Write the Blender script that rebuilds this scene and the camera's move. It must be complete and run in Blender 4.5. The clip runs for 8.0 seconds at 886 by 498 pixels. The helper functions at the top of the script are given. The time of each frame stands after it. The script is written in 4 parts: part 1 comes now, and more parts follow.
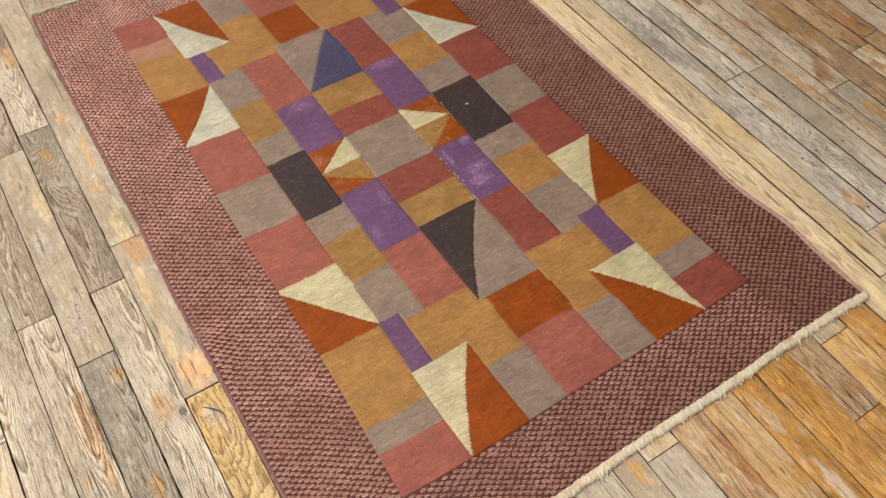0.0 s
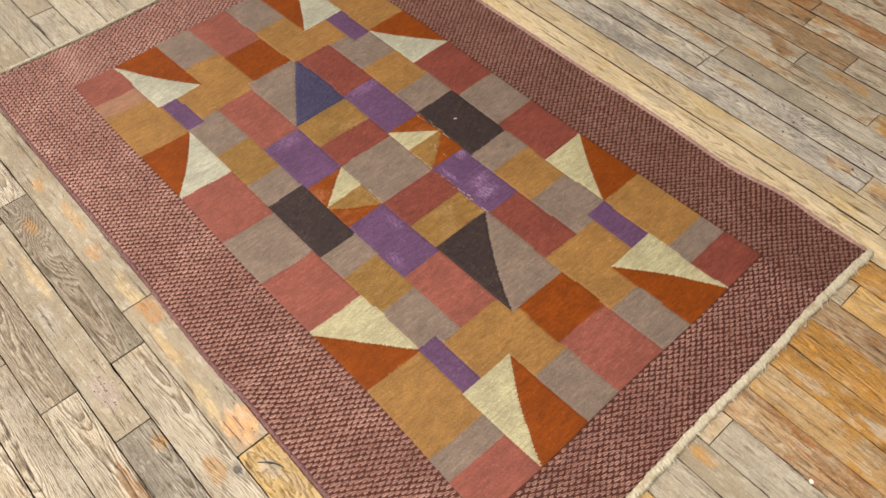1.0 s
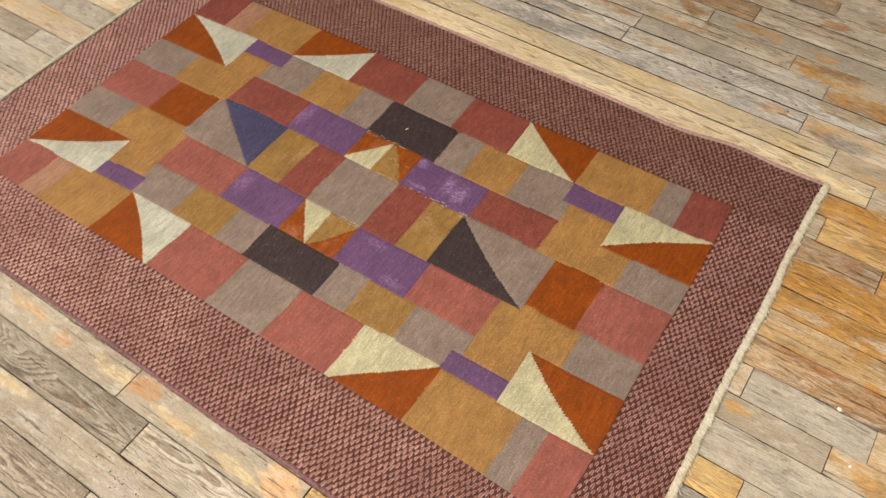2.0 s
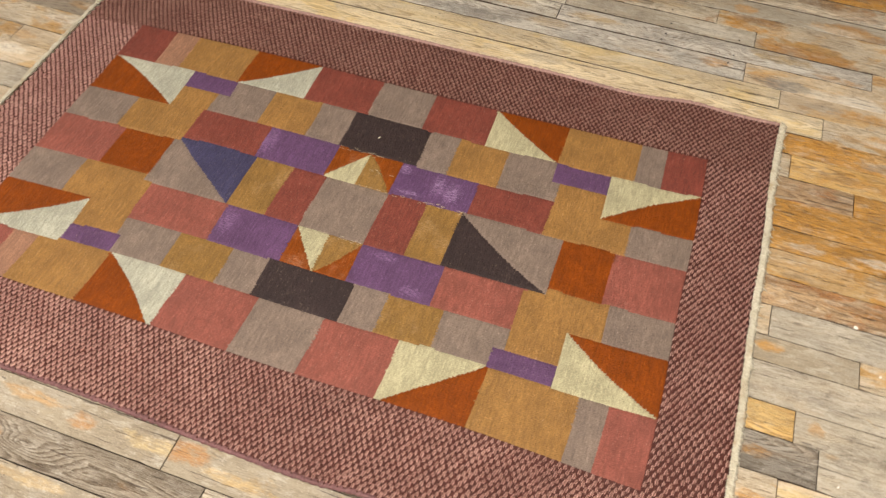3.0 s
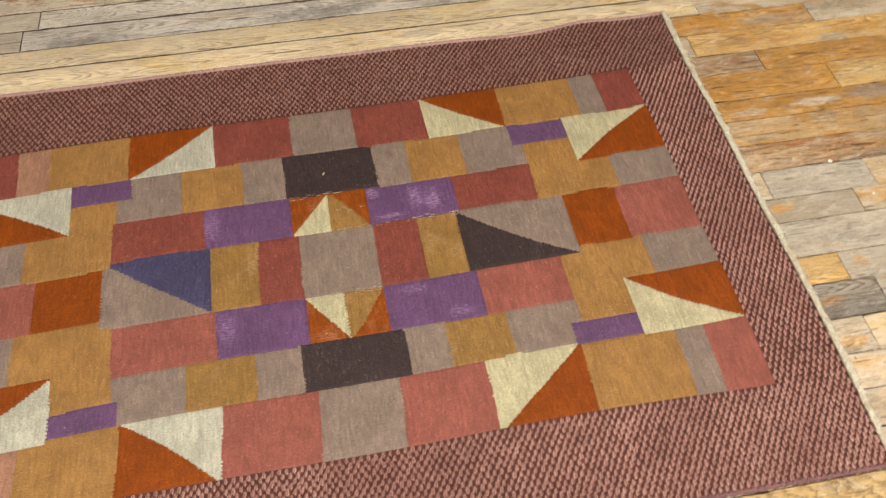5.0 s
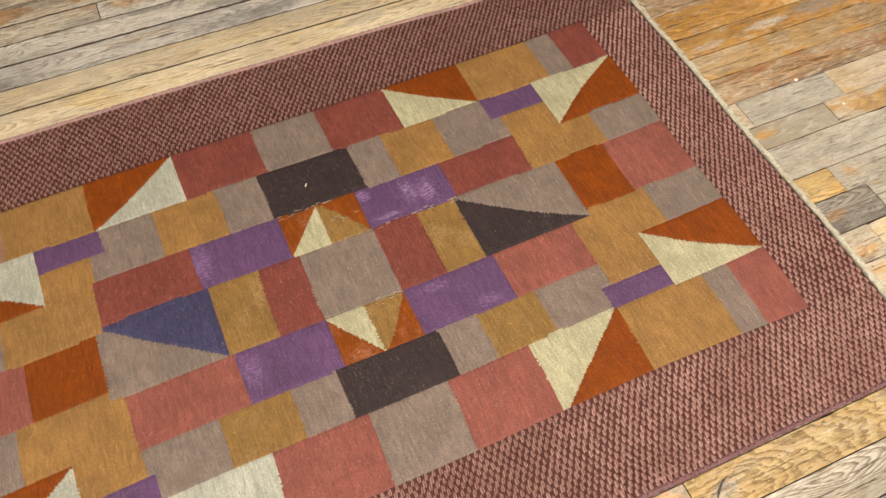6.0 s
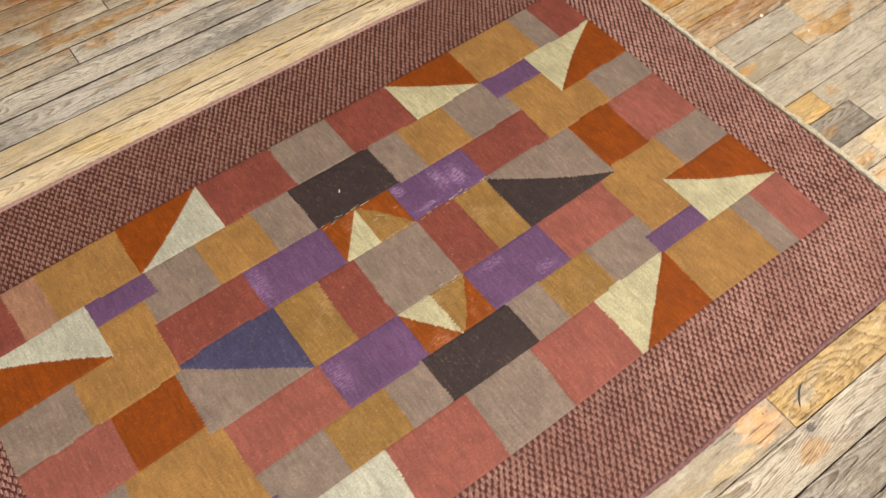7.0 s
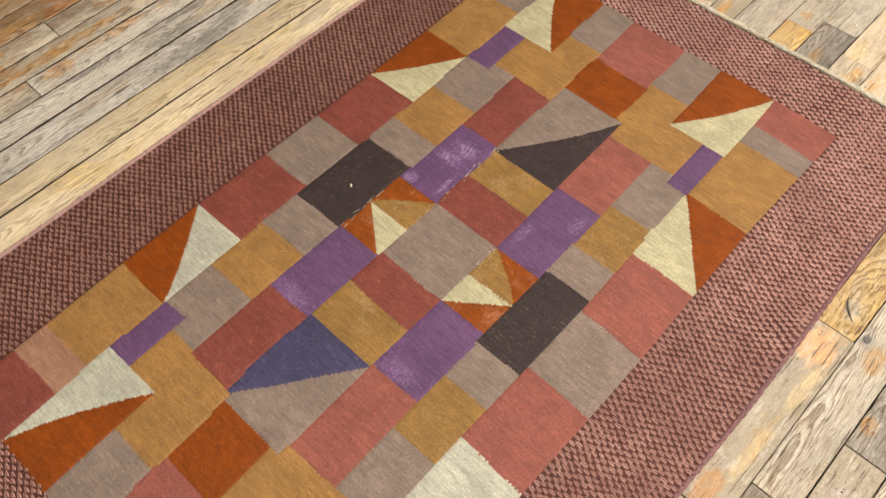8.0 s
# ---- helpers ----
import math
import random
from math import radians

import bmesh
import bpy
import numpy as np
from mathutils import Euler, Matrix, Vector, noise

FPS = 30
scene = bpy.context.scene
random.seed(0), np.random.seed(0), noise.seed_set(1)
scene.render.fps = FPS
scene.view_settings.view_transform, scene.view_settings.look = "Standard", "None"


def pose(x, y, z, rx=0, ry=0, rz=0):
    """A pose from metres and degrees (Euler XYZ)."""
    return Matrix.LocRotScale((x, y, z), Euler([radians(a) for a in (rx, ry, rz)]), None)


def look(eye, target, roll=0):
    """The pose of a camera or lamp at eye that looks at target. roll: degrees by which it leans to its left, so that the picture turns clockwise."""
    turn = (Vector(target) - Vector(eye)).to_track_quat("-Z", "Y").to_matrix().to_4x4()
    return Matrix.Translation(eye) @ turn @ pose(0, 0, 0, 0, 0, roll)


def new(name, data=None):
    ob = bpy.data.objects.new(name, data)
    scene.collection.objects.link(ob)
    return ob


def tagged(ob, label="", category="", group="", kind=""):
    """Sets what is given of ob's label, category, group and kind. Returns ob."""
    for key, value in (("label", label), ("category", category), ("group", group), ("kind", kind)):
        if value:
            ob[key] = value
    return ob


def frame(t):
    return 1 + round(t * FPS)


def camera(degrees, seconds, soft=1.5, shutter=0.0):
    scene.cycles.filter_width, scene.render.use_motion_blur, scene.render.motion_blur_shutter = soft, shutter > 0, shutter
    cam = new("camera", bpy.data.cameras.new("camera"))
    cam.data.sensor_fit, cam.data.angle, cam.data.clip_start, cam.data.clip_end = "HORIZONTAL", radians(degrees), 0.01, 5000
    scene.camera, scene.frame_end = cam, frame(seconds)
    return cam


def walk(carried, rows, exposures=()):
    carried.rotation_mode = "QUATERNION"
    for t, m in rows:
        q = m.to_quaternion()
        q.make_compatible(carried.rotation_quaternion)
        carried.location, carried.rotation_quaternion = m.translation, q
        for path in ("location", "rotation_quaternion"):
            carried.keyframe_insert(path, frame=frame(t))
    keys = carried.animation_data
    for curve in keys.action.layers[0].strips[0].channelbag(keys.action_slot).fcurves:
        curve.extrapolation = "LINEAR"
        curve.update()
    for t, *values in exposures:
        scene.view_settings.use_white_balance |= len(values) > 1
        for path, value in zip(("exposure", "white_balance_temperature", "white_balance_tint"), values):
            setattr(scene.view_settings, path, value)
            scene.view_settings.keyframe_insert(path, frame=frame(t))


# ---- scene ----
cam = camera(57.6, 8.0, soft=1.5, shutter=0.3)
PATH = [
    (0, (0.939, -0.202, 1.412), (-0.04, 0.435, -0.211), 0.5),
    (0.5, (0.876, -0.242, 1.416), (-0.06, 0.461, -0.205), 0.2),
    (1, (0.794, -0.364, 1.415), (-0.081, 0.445, -0.192), 0.4),
    (1.5, (0.703, -0.455, 1.42), (-0.071, 0.457, -0.183), 0.5),
    (2, (0.596, -0.491, 1.397), (-0.06, 0.515, -0.202), 0.5),
    (2.2, (0.563, -0.495, 1.409), (-0.039, 0.539, -0.194), 0.5),
    (3.3, (0.245, -0.627, 1.375), (-0.051, 0.541, -0.22), 1.3),
    (3.5, (0.204, -0.625, 1.371), (-0.043, 0.554, -0.226), 0.5),
    (4, (0.107, -0.548, 1.351), (0.019, 0.642, -0.254), 0.6),
    (4.5, (-0.027, -0.514, 1.332), (0.047, 0.663, -0.283), 0.9),
    (5, (-0.207, -0.524, 1.328), (0.014, 0.614, -0.301), 0.7),
    (5.2, (-0.271, -0.522, 1.328), (0.0, 0.588, -0.313), 0.6),
    (6.3, (-0.445, -0.338, 1.285), (0.065, 0.636, -0.386), -0.1),
    (6.5, (-0.489, -0.315, 1.285), (0.058, 0.634, -0.389), -0.4),
    (7, (-0.65, -0.297, 1.327), (-0.021, 0.588, -0.353), -0.8),
    (7.5, (-0.776, -0.27, 1.333), (-0.083, 0.55, -0.354), -1.5),
    (8, (-0.798, -0.169, 1.281), (-0.042, 0.589, -0.409), -2.0),
]
walk(cam, [(t, look(eye, target, roll)) for t, eye, target, roll in PATH], exposures=((0.0, 0.0), (4.0, 0.05), (6.0, 0.04), (8.0, 0.14)))

# ---- light and room ----
world = bpy.data.worlds.new("room_air")
scene.world = world
world.use_nodes = True
world.node_tree.nodes["Background"].inputs["Color"].default_value = (0.9, 0.95, 1.0, 1)
world.node_tree.nodes["Background"].inputs["Strength"].default_value = 0.05


def lamp(name, x, y, z, sx, sy, watts, colour, target):
    """A rectangular light that shines towards target."""
    data = bpy.data.lights.new(name, "AREA")
    data.shape, data.size, data.size_y, data.energy, data.color = "RECTANGLE", sx, sy, watts, colour
    ob = new(name, data)
    ob.matrix_world = look((x, y, z), target)
    return ob


# added unseen lamps: cool at west and east walls, warm above the near side
COOL = (0.97, 0.99, 1.0)
WARM = (1.0, 0.94, 0.85)
lamp("side_fill", -4.18, -0.3, 1.6, 3.6, 1.7, 88, COOL, (0, -0.2, 0.5))
lamp("side_fill", 4.38, -0.3, 1.6, 3.6, 1.7, 88, COOL, (0, -0.2, 0.5))
lamp("overhead_fill", 0.0, -1.15, 3.16, 2.4, 1.0, 190, WARM, (0.0, -1.14, 0))


# ---- materials ----
def lin(r, g, b):
    """A colour from its display values, 0 to 255."""
    return tuple(((c / 255 + 0.055) / 1.055) ** 2.4 if c > 10 else c / 3295 for c in (r, g, b)) + (1.0,)


class Nodes:
    """A new material and short calls to wire its nodes."""

    def __init__(self, name):
        self.mat = bpy.data.materials.new(name)
        self.mat.use_nodes = True
        self.tree = self.mat.node_tree
        self.bsdf = self.tree.nodes["Principled BSDF"]

    def node(self, kind, **sockets):
        made = self.tree.nodes.new(kind)
        for key, value in sockets.items():
            self.put(made.inputs[key.replace("_", " ")], value)
        return made

    def put(self, socket, value):
        if isinstance(value, bpy.types.NodeSocket):
            self.tree.links.new(value, socket)
        else:
            socket.default_value = value

    def math(self, op, a, b=0.0, clamp=False):
        made = self.tree.nodes.new("ShaderNodeMath")
        made.operation, made.use_clamp = op, clamp
        self.put(made.inputs[0], a)
        self.put(made.inputs[1], b)
        return made.outputs[0]

    def scaled(self, vector, scale, shift=(0, 0, 0)):
        made = self.node("ShaderNodeMapping", Vector=vector, Scale=scale, Location=shift)
        return made.outputs[0]

    def noise(self, vector, scale, detail=3.0, rough=0.55, distortion=0.0):
        made = self.node("ShaderNodeTexNoise", Vector=vector, Scale=scale, Detail=detail, Roughness=rough, Distortion=distortion)
        return made.outputs["Fac"]

    def step(self, value, low, high):
        made = self.tree.nodes.new("ShaderNodeMapRange")
        made.interpolation_type = "SMOOTHSTEP"
        for key, v in (("Value", value), ("From Min", low), ("From Max", high)):
            self.put(made.inputs[key], v)
        return made.outputs[0]

    def mix(self, fac, a, b, blend="MIX"):
        made = self.tree.nodes.new("ShaderNodeMix")
        made.data_type, made.blend_type = "RGBA", blend
        self.put(made.inputs[0], fac)
        self.put(made.inputs[6], a)
        self.put(made.inputs[7], b)
        return made.outputs[2]

    def bump(self, height, strength, distance):
        return self.node("ShaderNodeBump", Height=height, Strength=strength, Distance=distance).outputs[0]

    def end(self, colour, rough, normal=None, **more):
        self.put(self.bsdf.inputs["Base Color"], colour)
        self.put(self.bsdf.inputs["Roughness"], rough)
        if normal is not None:
            self.put(self.bsdf.inputs["Normal"], normal)
        for key, value in more.items():
            self.put(self.bsdf.inputs[key.replace("_", " ")], value)
        return self.mat


def times(colour, k):
    return tuple(min(1.0, c * k) for c in colour[:3]) + (1.0,)


def wool(name, colour, wear=0.0, pale=lin(205, 182, 158), sheen=0.5, strength=0.475, spec=0.3, worn=()):
    """Clipped wool pile: fluting across the rug, faint ribs along it, abrash, soft blotches and worn bright threads."""
    n = Nodes(name)
    pale = tuple((2 * a + b) / 3 for a, b in zip(pale, times(colour, 1.3)))
    colour = times(colour, strength)
    at = n.node("ShaderNodeTexCoord").outputs["Object"]
    blotch = n.noise(at, 13.0, 5.0, 0.62)
    abrash = n.noise(n.scaled(at, (60, 9, 1)), 1.0, 4.0, 0.6)
    flute = n.noise(n.scaled(at, (210, 26, 1)), 1.0, 3.0, 0.6)
    knots = n.noise(n.scaled(at, (230, 250, 1)), 1.0, 3.0, 0.6)
    lengths = n.node("ShaderNodeSeparateXYZ", Vector=at).outputs["Y"]
    phase = n.math("ADD", n.math("MULTIPLY", lengths, math.tau / 0.0036), n.math("MULTIPLY", n.noise(at, 75.0, 3.0, 0.7), 9.0))
    rib = n.math("MULTIPLY", n.math("ADD", n.math("SINE", phase), 1.0), 0.5)
    grain = n.noise(at, 640.0, 2.0)
    lump = n.noise(n.scaled(at, (60, 38, 1)), 1.0, 3.0, 0.65)
    base = n.mix(n.step(blotch, 0.3, 0.72), times(colour, 0.8), times(colour, 1.2))
    base = n.mix(n.math("MULTIPLY", n.step(abrash, 0.42, 0.66), 0.5), base, times(colour, 0.76))
    base = n.mix(n.math("MULTIPLY", n.step(flute, 0.5, 0.66), 0.62), base, times(colour, 0.6))
    base = n.mix(n.math("MULTIPLY", n.step(flute, 0.46, 0.32), 0.5), base, times(colour, 1.4))
    # lump hollows, rib troughs and gaps between knots: shade put into the colour
    base = n.mix(n.math("MULTIPLY", n.step(lump, 0.52, 0.36), 0.35), base, times(colour, 0.7))
    base = n.mix(n.math("MULTIPLY", n.step(rib, 0.45, 0.0), 0.12), base, times(colour, 0.5))
    base = n.mix(n.math("MULTIPLY", n.step(knots, 0.46, 0.32), 0.34), base, times(colour, 0.5))
    # knot crests get painted highlights
    bright = n.math("MULTIPLY", n.step(knots, 0.55, 0.7), n.step(lump, 0.42, 0.6))
    base = n.mix(n.math("MULTIPLY", bright, 0.5), base, n.mix(0.24, times(colour, 1.6), pale))
    slub = n.math("MULTIPLY", n.step(n.noise(n.scaled(at, (330, 60, 1)), 1.0, 3.0, 0.6), 0.58, 0.68), n.step(n.noise(at, 9.0, 3.0), 0.44, 0.58))
    base = n.mix(n.math("MULTIPLY", slub, 0.32), base, n.mix(0.5, times(colour, 1.7), pale))
    mote = n.step(n.noise(n.scaled(at, (190, 140, 1)), 1.0, 2.0), 0.69, 0.75)
    base = n.mix(n.math("MULTIPLY", mote, 0.4), base, pale)
    nap = n.noise(n.scaled(at, (300, 420, 1)), 1.0, 2.0, 0.6)
    base = n.mix(n.math("MULTIPLY", n.step(nap, 0.48, 0.36), 0.5), base, times(colour, 0.55))
    base = n.mix(n.math("MULTIPLY", n.step(nap, 0.54, 0.7), 0.4), base, times(colour, 1.55))
    if wear:
        area = n.step(n.noise(at, 16.0, 2.0), 0.5, 0.68)
        if worn:
            area = 0.0
        for wx, wy, rx, ry in worn:
            off = n.scaled(at, (1 / rx, 1 / ry, 0), (-wx / rx, -wy / ry, 0))
            near = n.node("ShaderNodeVectorMath", Vector=off)
            near.operation = "LENGTH"
            ragged = n.math("ADD", near.outputs["Value"], n.math("MULTIPLY", n.math("SUBTRACT", n.noise(n.scaled(at, (120, 60, 1)), 1.0, 6.0, 0.75), 0.5), 2.6))
            area = n.math("MAXIMUM", area, n.math("SUBTRACT", 1.0, n.step(ragged, 0.3, 1.15)))
        thread = n.step(n.noise(n.scaled(at, (70, 400, 1)), 1.0, 4.0, 0.7), 0.44, 0.58)
        base = n.mix(n.math("MULTIPLY", n.math("MULTIPLY", area, thread), wear), base, pale)
    high = n.math("ADD", n.math("MULTIPLY", rib, 0.2), n.math("ADD", n.math("MULTIPLY", grain, 0.5), n.math("ADD", knots, n.math("MULTIPLY", lump, 2.2))))
    high = n.math("SUBTRACT", high, flute)
    return n.end(base, 0.62, n.bump(high, 0.55, 0.003), Sheen_Weight=sheen, Sheen_Roughness=0.32, Sheen_Tint=n.mix(0.95, (1, 1, 1, 1), times(colour, 1.4)), Specular_IOR_Level=spec)


WOOL = {
    "rose": wool("rose_wool", lin(193, 110, 93)),
    "brick": wool("brick_red_wool", lin(170, 86, 70)),
    "pink": wool("pale_pink_wool", lin(212, 156, 124)),
    "grey": wool("grey_taupe_wool", lin(178, 154, 138)),
    "ochre": wool("ochre_wool", lin(206, 151, 82)),
    "gold": wool("worn_gold_wool", lin(191, 143, 73), 0.2),
    "rust": wool("rust_wool", lin(178, 85, 0), pale=lin(220, 130, 40), sheen=0.3, spec=0.2),
    "worn_rust": wool("worn_rust_wool", lin(182, 90, 4), 0.25, sheen=0.3, spec=0.2),
    "pale_cream": wool("pale_cream_wool", lin(240, 236, 212)),
    "cream": wool("cream_wool", lin(246, 234, 188)),
    "purple": wool("purple_wool", lin(134, 92, 138)),
    "worn_purple": wool("worn_purple_wool", lin(134, 92, 140), 0.5, lin(198, 168, 204), worn=((-0.062, 0.543, 0.018, 0.034), (-0.026, 0.528, 0.022, 0.034), (-0.150, 0.566, 0.016, 0.018), (-0.120, 0.500, 0.036, 0.007))),
    "faded_purple": wool("faded_purple_wool", lin(134, 92, 138), 0.4, lin(178, 144, 186), worn=((-0.484, 0.535, 0.022, 0.050), (-0.460, 0.285, 0.020, 0.040), (-0.020, 0.250, 0.030, 0.014), (-0.100, 0.315, 0.030, 0.012))),
    "black": wool("charcoal_wool", lin(74, 56, 55)),
    "blue": wool("slate_blue_wool", lin(88, 82, 122)),
}
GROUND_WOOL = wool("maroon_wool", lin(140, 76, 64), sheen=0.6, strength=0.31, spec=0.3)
SELVEDGE_WOOL = wool("mauve_wool", lin(180, 128, 128), strength=0.42)
PALE_SELVEDGE = wool("pale_mauve_wool", lin(214, 170, 160), strength=0.6)


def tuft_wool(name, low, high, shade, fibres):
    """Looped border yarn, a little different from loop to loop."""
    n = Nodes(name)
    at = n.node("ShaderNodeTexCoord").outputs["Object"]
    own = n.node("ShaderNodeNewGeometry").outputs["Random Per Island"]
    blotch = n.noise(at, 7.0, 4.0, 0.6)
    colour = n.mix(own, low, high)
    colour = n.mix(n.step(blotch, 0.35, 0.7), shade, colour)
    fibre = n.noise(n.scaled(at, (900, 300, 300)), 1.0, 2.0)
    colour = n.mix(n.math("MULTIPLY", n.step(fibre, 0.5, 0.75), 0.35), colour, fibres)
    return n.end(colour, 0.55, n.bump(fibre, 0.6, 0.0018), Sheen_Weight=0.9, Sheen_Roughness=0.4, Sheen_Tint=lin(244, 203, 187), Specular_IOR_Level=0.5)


# loop colours with light painted in: lit sides, dimmed far band, duller tops
TUFT_LIT = tuft_wool("lit_pink_border_wool", lin(191, 148, 138), lin(213, 171, 160), lin(177, 132, 123), lin(226, 196, 182))
TUFT_DIM = tuft_wool("dimmed_pink_border_wool", lin(142, 103, 91), lin(162, 122, 109), lin(130, 90, 79), lin(186, 150, 135))
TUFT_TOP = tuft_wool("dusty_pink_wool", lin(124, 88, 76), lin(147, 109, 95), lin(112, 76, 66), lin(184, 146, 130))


def cotton():
    n = Nodes("cream_cotton")
    at = n.node("ShaderNodeTexCoord").outputs["Object"]
    own = n.node("ShaderNodeNewGeometry").outputs["Random Per Island"]
    colour = n.mix(own, lin(200, 188, 160), lin(232, 224, 202))
    colour = n.mix(n.step(n.noise(at, 30.0, 3.0), 0.5, 0.8), colour, lin(190, 165, 125))
    fibre = n.noise(at, 700.0, 2.0)
    return n.end(colour, 0.9, n.bump(fibre, 0.5, 0.001), Sheen_Weight=0.2)


COTTON = cotton()
WARP = wool("bare_warp_cotton", lin(246, 226, 190))


STAINS = {
    "orange": lin(196, 140, 50),
    "amber": lin(198, 152, 84),
    "rust": lin(174, 122, 64),
    "yellow": lin(214, 186, 130),
    "tan": lin(190, 160, 110),
    "white": lin(224, 216, 202),
    "grey": lin(158, 150, 140),
    "dark": lin(92, 82, 72),
    "smoke": lin(132, 126, 120),
    "earth": lin(146, 112, 78),
    "peach": lin(208, 158, 106),
    "mauve": lin(168, 150, 148),
}


def wood(name, light, dark, stain, share, figure, grain, grime, joined=False, knot=None, marks=(), eyes=()):
    """A worn floor board: grain along x, arched growth lines, old finish left in patches, cracks and specks."""
    n = Nodes(name)
    at = n.node("ShaderNodeTexCoord").outputs["Object"]
    if joined:
        own = n.node("ShaderNodeNewGeometry").outputs["Random Per Island"]
    else:
        own = n.node("ShaderNodeObjectInfo").outputs["Random"]
    apart = n.node("ShaderNodeCombineXYZ", X=n.math("MULTIPLY", own, 37.0), Y=n.math("MULTIPLY", own, 91.7), Z=n.math("MULTIPLY", own, 53.0)).outputs[0]
    moved = n.node("ShaderNodeVectorMath", Vector=at).outputs[0].node
    n.put(moved.inputs[1], apart)
    here = moved.outputs[0]
    wobble = n.noise(n.scaled(here, (4, 14, 4)), 1.0, 3.0)
    sway = n.node("ShaderNodeCombineXYZ", Y=n.math("MULTIPLY", n.noise(n.scaled(here, (16, 30, 9)), 1.0, 3.0), 0.0055)).outputs[0]
    swayed = n.node("ShaderNodeVectorMath", Vector=here).outputs[0].node
    n.put(swayed.inputs[1], sway)
    wavy = swayed.outputs[0]
    if knot is not None:
        off = n.scaled(at, (1 / knot[2], 1 / knot[3], 0), (-knot[0] / knot[2], -knot[1] / knot[3], 0))
        far = n.node("ShaderNodeVectorMath", Vector=off)
        far.operation = "LENGTH"
        rings = n.math("ADD", n.math("MULTIPLY", far.outputs["Value"], 2.5), n.math("MULTIPLY", n.noise(n.scaled(here, (16, 30, 4)), 1.0, 4.0, 0.6), 4.5))
    elif joined:
        rings = n.math("MULTIPLY", n.noise(n.scaled(wavy, (1.1, 22, 1)), 1.0, 2.0, 0.45), 26.0)
    else:
        # nested arches: growth lines that close on themselves along the middle of the board
        place = n.node("ShaderNodeSeparateXYZ", Vector=at)
        middle = n.math("MULTIPLY", n.math("SUBTRACT", n.math("FRACT", n.math("MULTIPLY", own, 17.3)), 0.5), 0.07)
        aside = n.math("DIVIDE", n.math("SUBTRACT", place.outputs["Y"], middle), 0.036)
        along = n.math("MULTIPLY", place.outputs["X"], n.math("ADD", 8.0, n.math("MULTIPLY", n.math("FRACT", n.math("MULTIPLY", own, 5.7)), 12.0)))
        rings = n.math("ADD", along, n.math("MULTIPLY", n.math("MULTIPLY", aside, aside), 7.5))
        rings = n.math("ADD", rings, n.math("MULTIPLY", n.noise(n.scaled(here, (4.5, 18, 3)), 1.0, 3.0, 0.5), 7.5))
        for ex, ey, rx, ry in eyes:  # growth lines that close round an old branch
            off = n.scaled(at, (1 / rx, 1 / ry, 0), (-ex / rx, -ey / ry, 0))
            far = n.node("ShaderNodeVectorMath", Vector=off)
            far.operation = "LENGTH"
            hill = n.math("MAXIMUM", n.math("SUBTRACT", 1.0, far.outputs["Value"]), 0.0)
            rings = n.math("ADD", rings, n.math("MULTIPLY", hill, 9.0))
    bands = n.math("FRACT", rings)
    fine = n.noise(n.scaled(wavy, (15, 260, 9)), 1.0, 5.0, 0.7)
    pores = n.noise(n.scaled(wavy, (42, 640, 20)), 1.0, 3.0, 0.65)
    late = n.math("MULTIPLY", n.step(bands, 0.35, 0.88), n.math("SUBTRACT", 1.0, n.step(bands, 0.92, 1.0)))
    late = n.math("MULTIPLY", late, n.step(pores, 0.3, 0.56))
    crest = n.math("MULTIPLY", n.math("SUBTRACT", 1.0, n.step(bands, 0.05, 0.35)), n.step(fine, 0.4, 0.6))
    where = 1.0 if knot is not None else n.step(n.noise(n.scaled(here, (3, 9, 3)), 1.0, 3.0), 0.58 - 0.4 * figure, 0.74 - 0.4 * figure)
    # large soft tones: grey, tan and cool areas
    tone = n.mix(n.step(wobble, 0.34, 0.66), light, n.mix(0.35, light, dark))
    wash = n.noise(n.scaled(here, (9, 17, 3)), 1.0, 6.0, 0.66)
    tone = n.mix(n.math("MULTIPLY", n.step(wash, 0.5, 0.6), 0.45), tone, n.mix(0.5, light, lin(176, 170, 160)))
    mellow = n.noise(n.scaled(here, (8, 19, 7)), 1.0, 5.0, 0.62)
    tone = n.mix(n.math("MULTIPLY", n.step(mellow, 0.52, 0.68), 0.5), tone, n.mix(0.5, light, stain))
    # what is left of the old finish, in ragged patches
    patch = n.noise(n.scaled(here, (6.5, 13, 3)), 1.0, 9.0, 0.58, 0.5)
    edge = 0.72 - 0.42 * share
    stained = n.step(patch, edge - 0.025, edge + 0.045)
    deep = n.step(n.noise(n.scaled(here, (14, 40, 9)), 1.0, 5.0, 0.65), 0.4, 0.66)
    tone = n.mix(n.math("MULTIPLY", stained, 0.85), tone, n.mix(n.math("MULTIPLY", deep, 0.45), stain, n.mix(0.35, times(stain, 0.6), dark)))
    tatter = n.noise(n.scaled(here, (30, 62, 9)), 1.0, 8.0, 0.74)
    thin = n.step(n.noise(n.scaled(wavy, (38, 150, 9)), 1.0, 6.0, 0.72), 0.34, 0.58)
    for colour, mx, my, rx, ry, amount in marks:
        off = n.scaled(at, (1 / rx, 1 / ry, 0), (-mx / rx, -my / ry, 0))
        near = n.node("ShaderNodeVectorMath", Vector=off)
        near.operation = "LENGTH"
        ragged = n.math("ADD", near.outputs["Value"], n.math("MULTIPLY", n.math("SUBTRACT", tatter, 0.5), 2.2))
        inside = n.math("MULTIPLY", n.math("SUBTRACT", 1.0, n.step(ragged, 0.62, 1.06)), n.math("ADD", 0.25, n.math("MULTIPLY", thin, 0.75)))
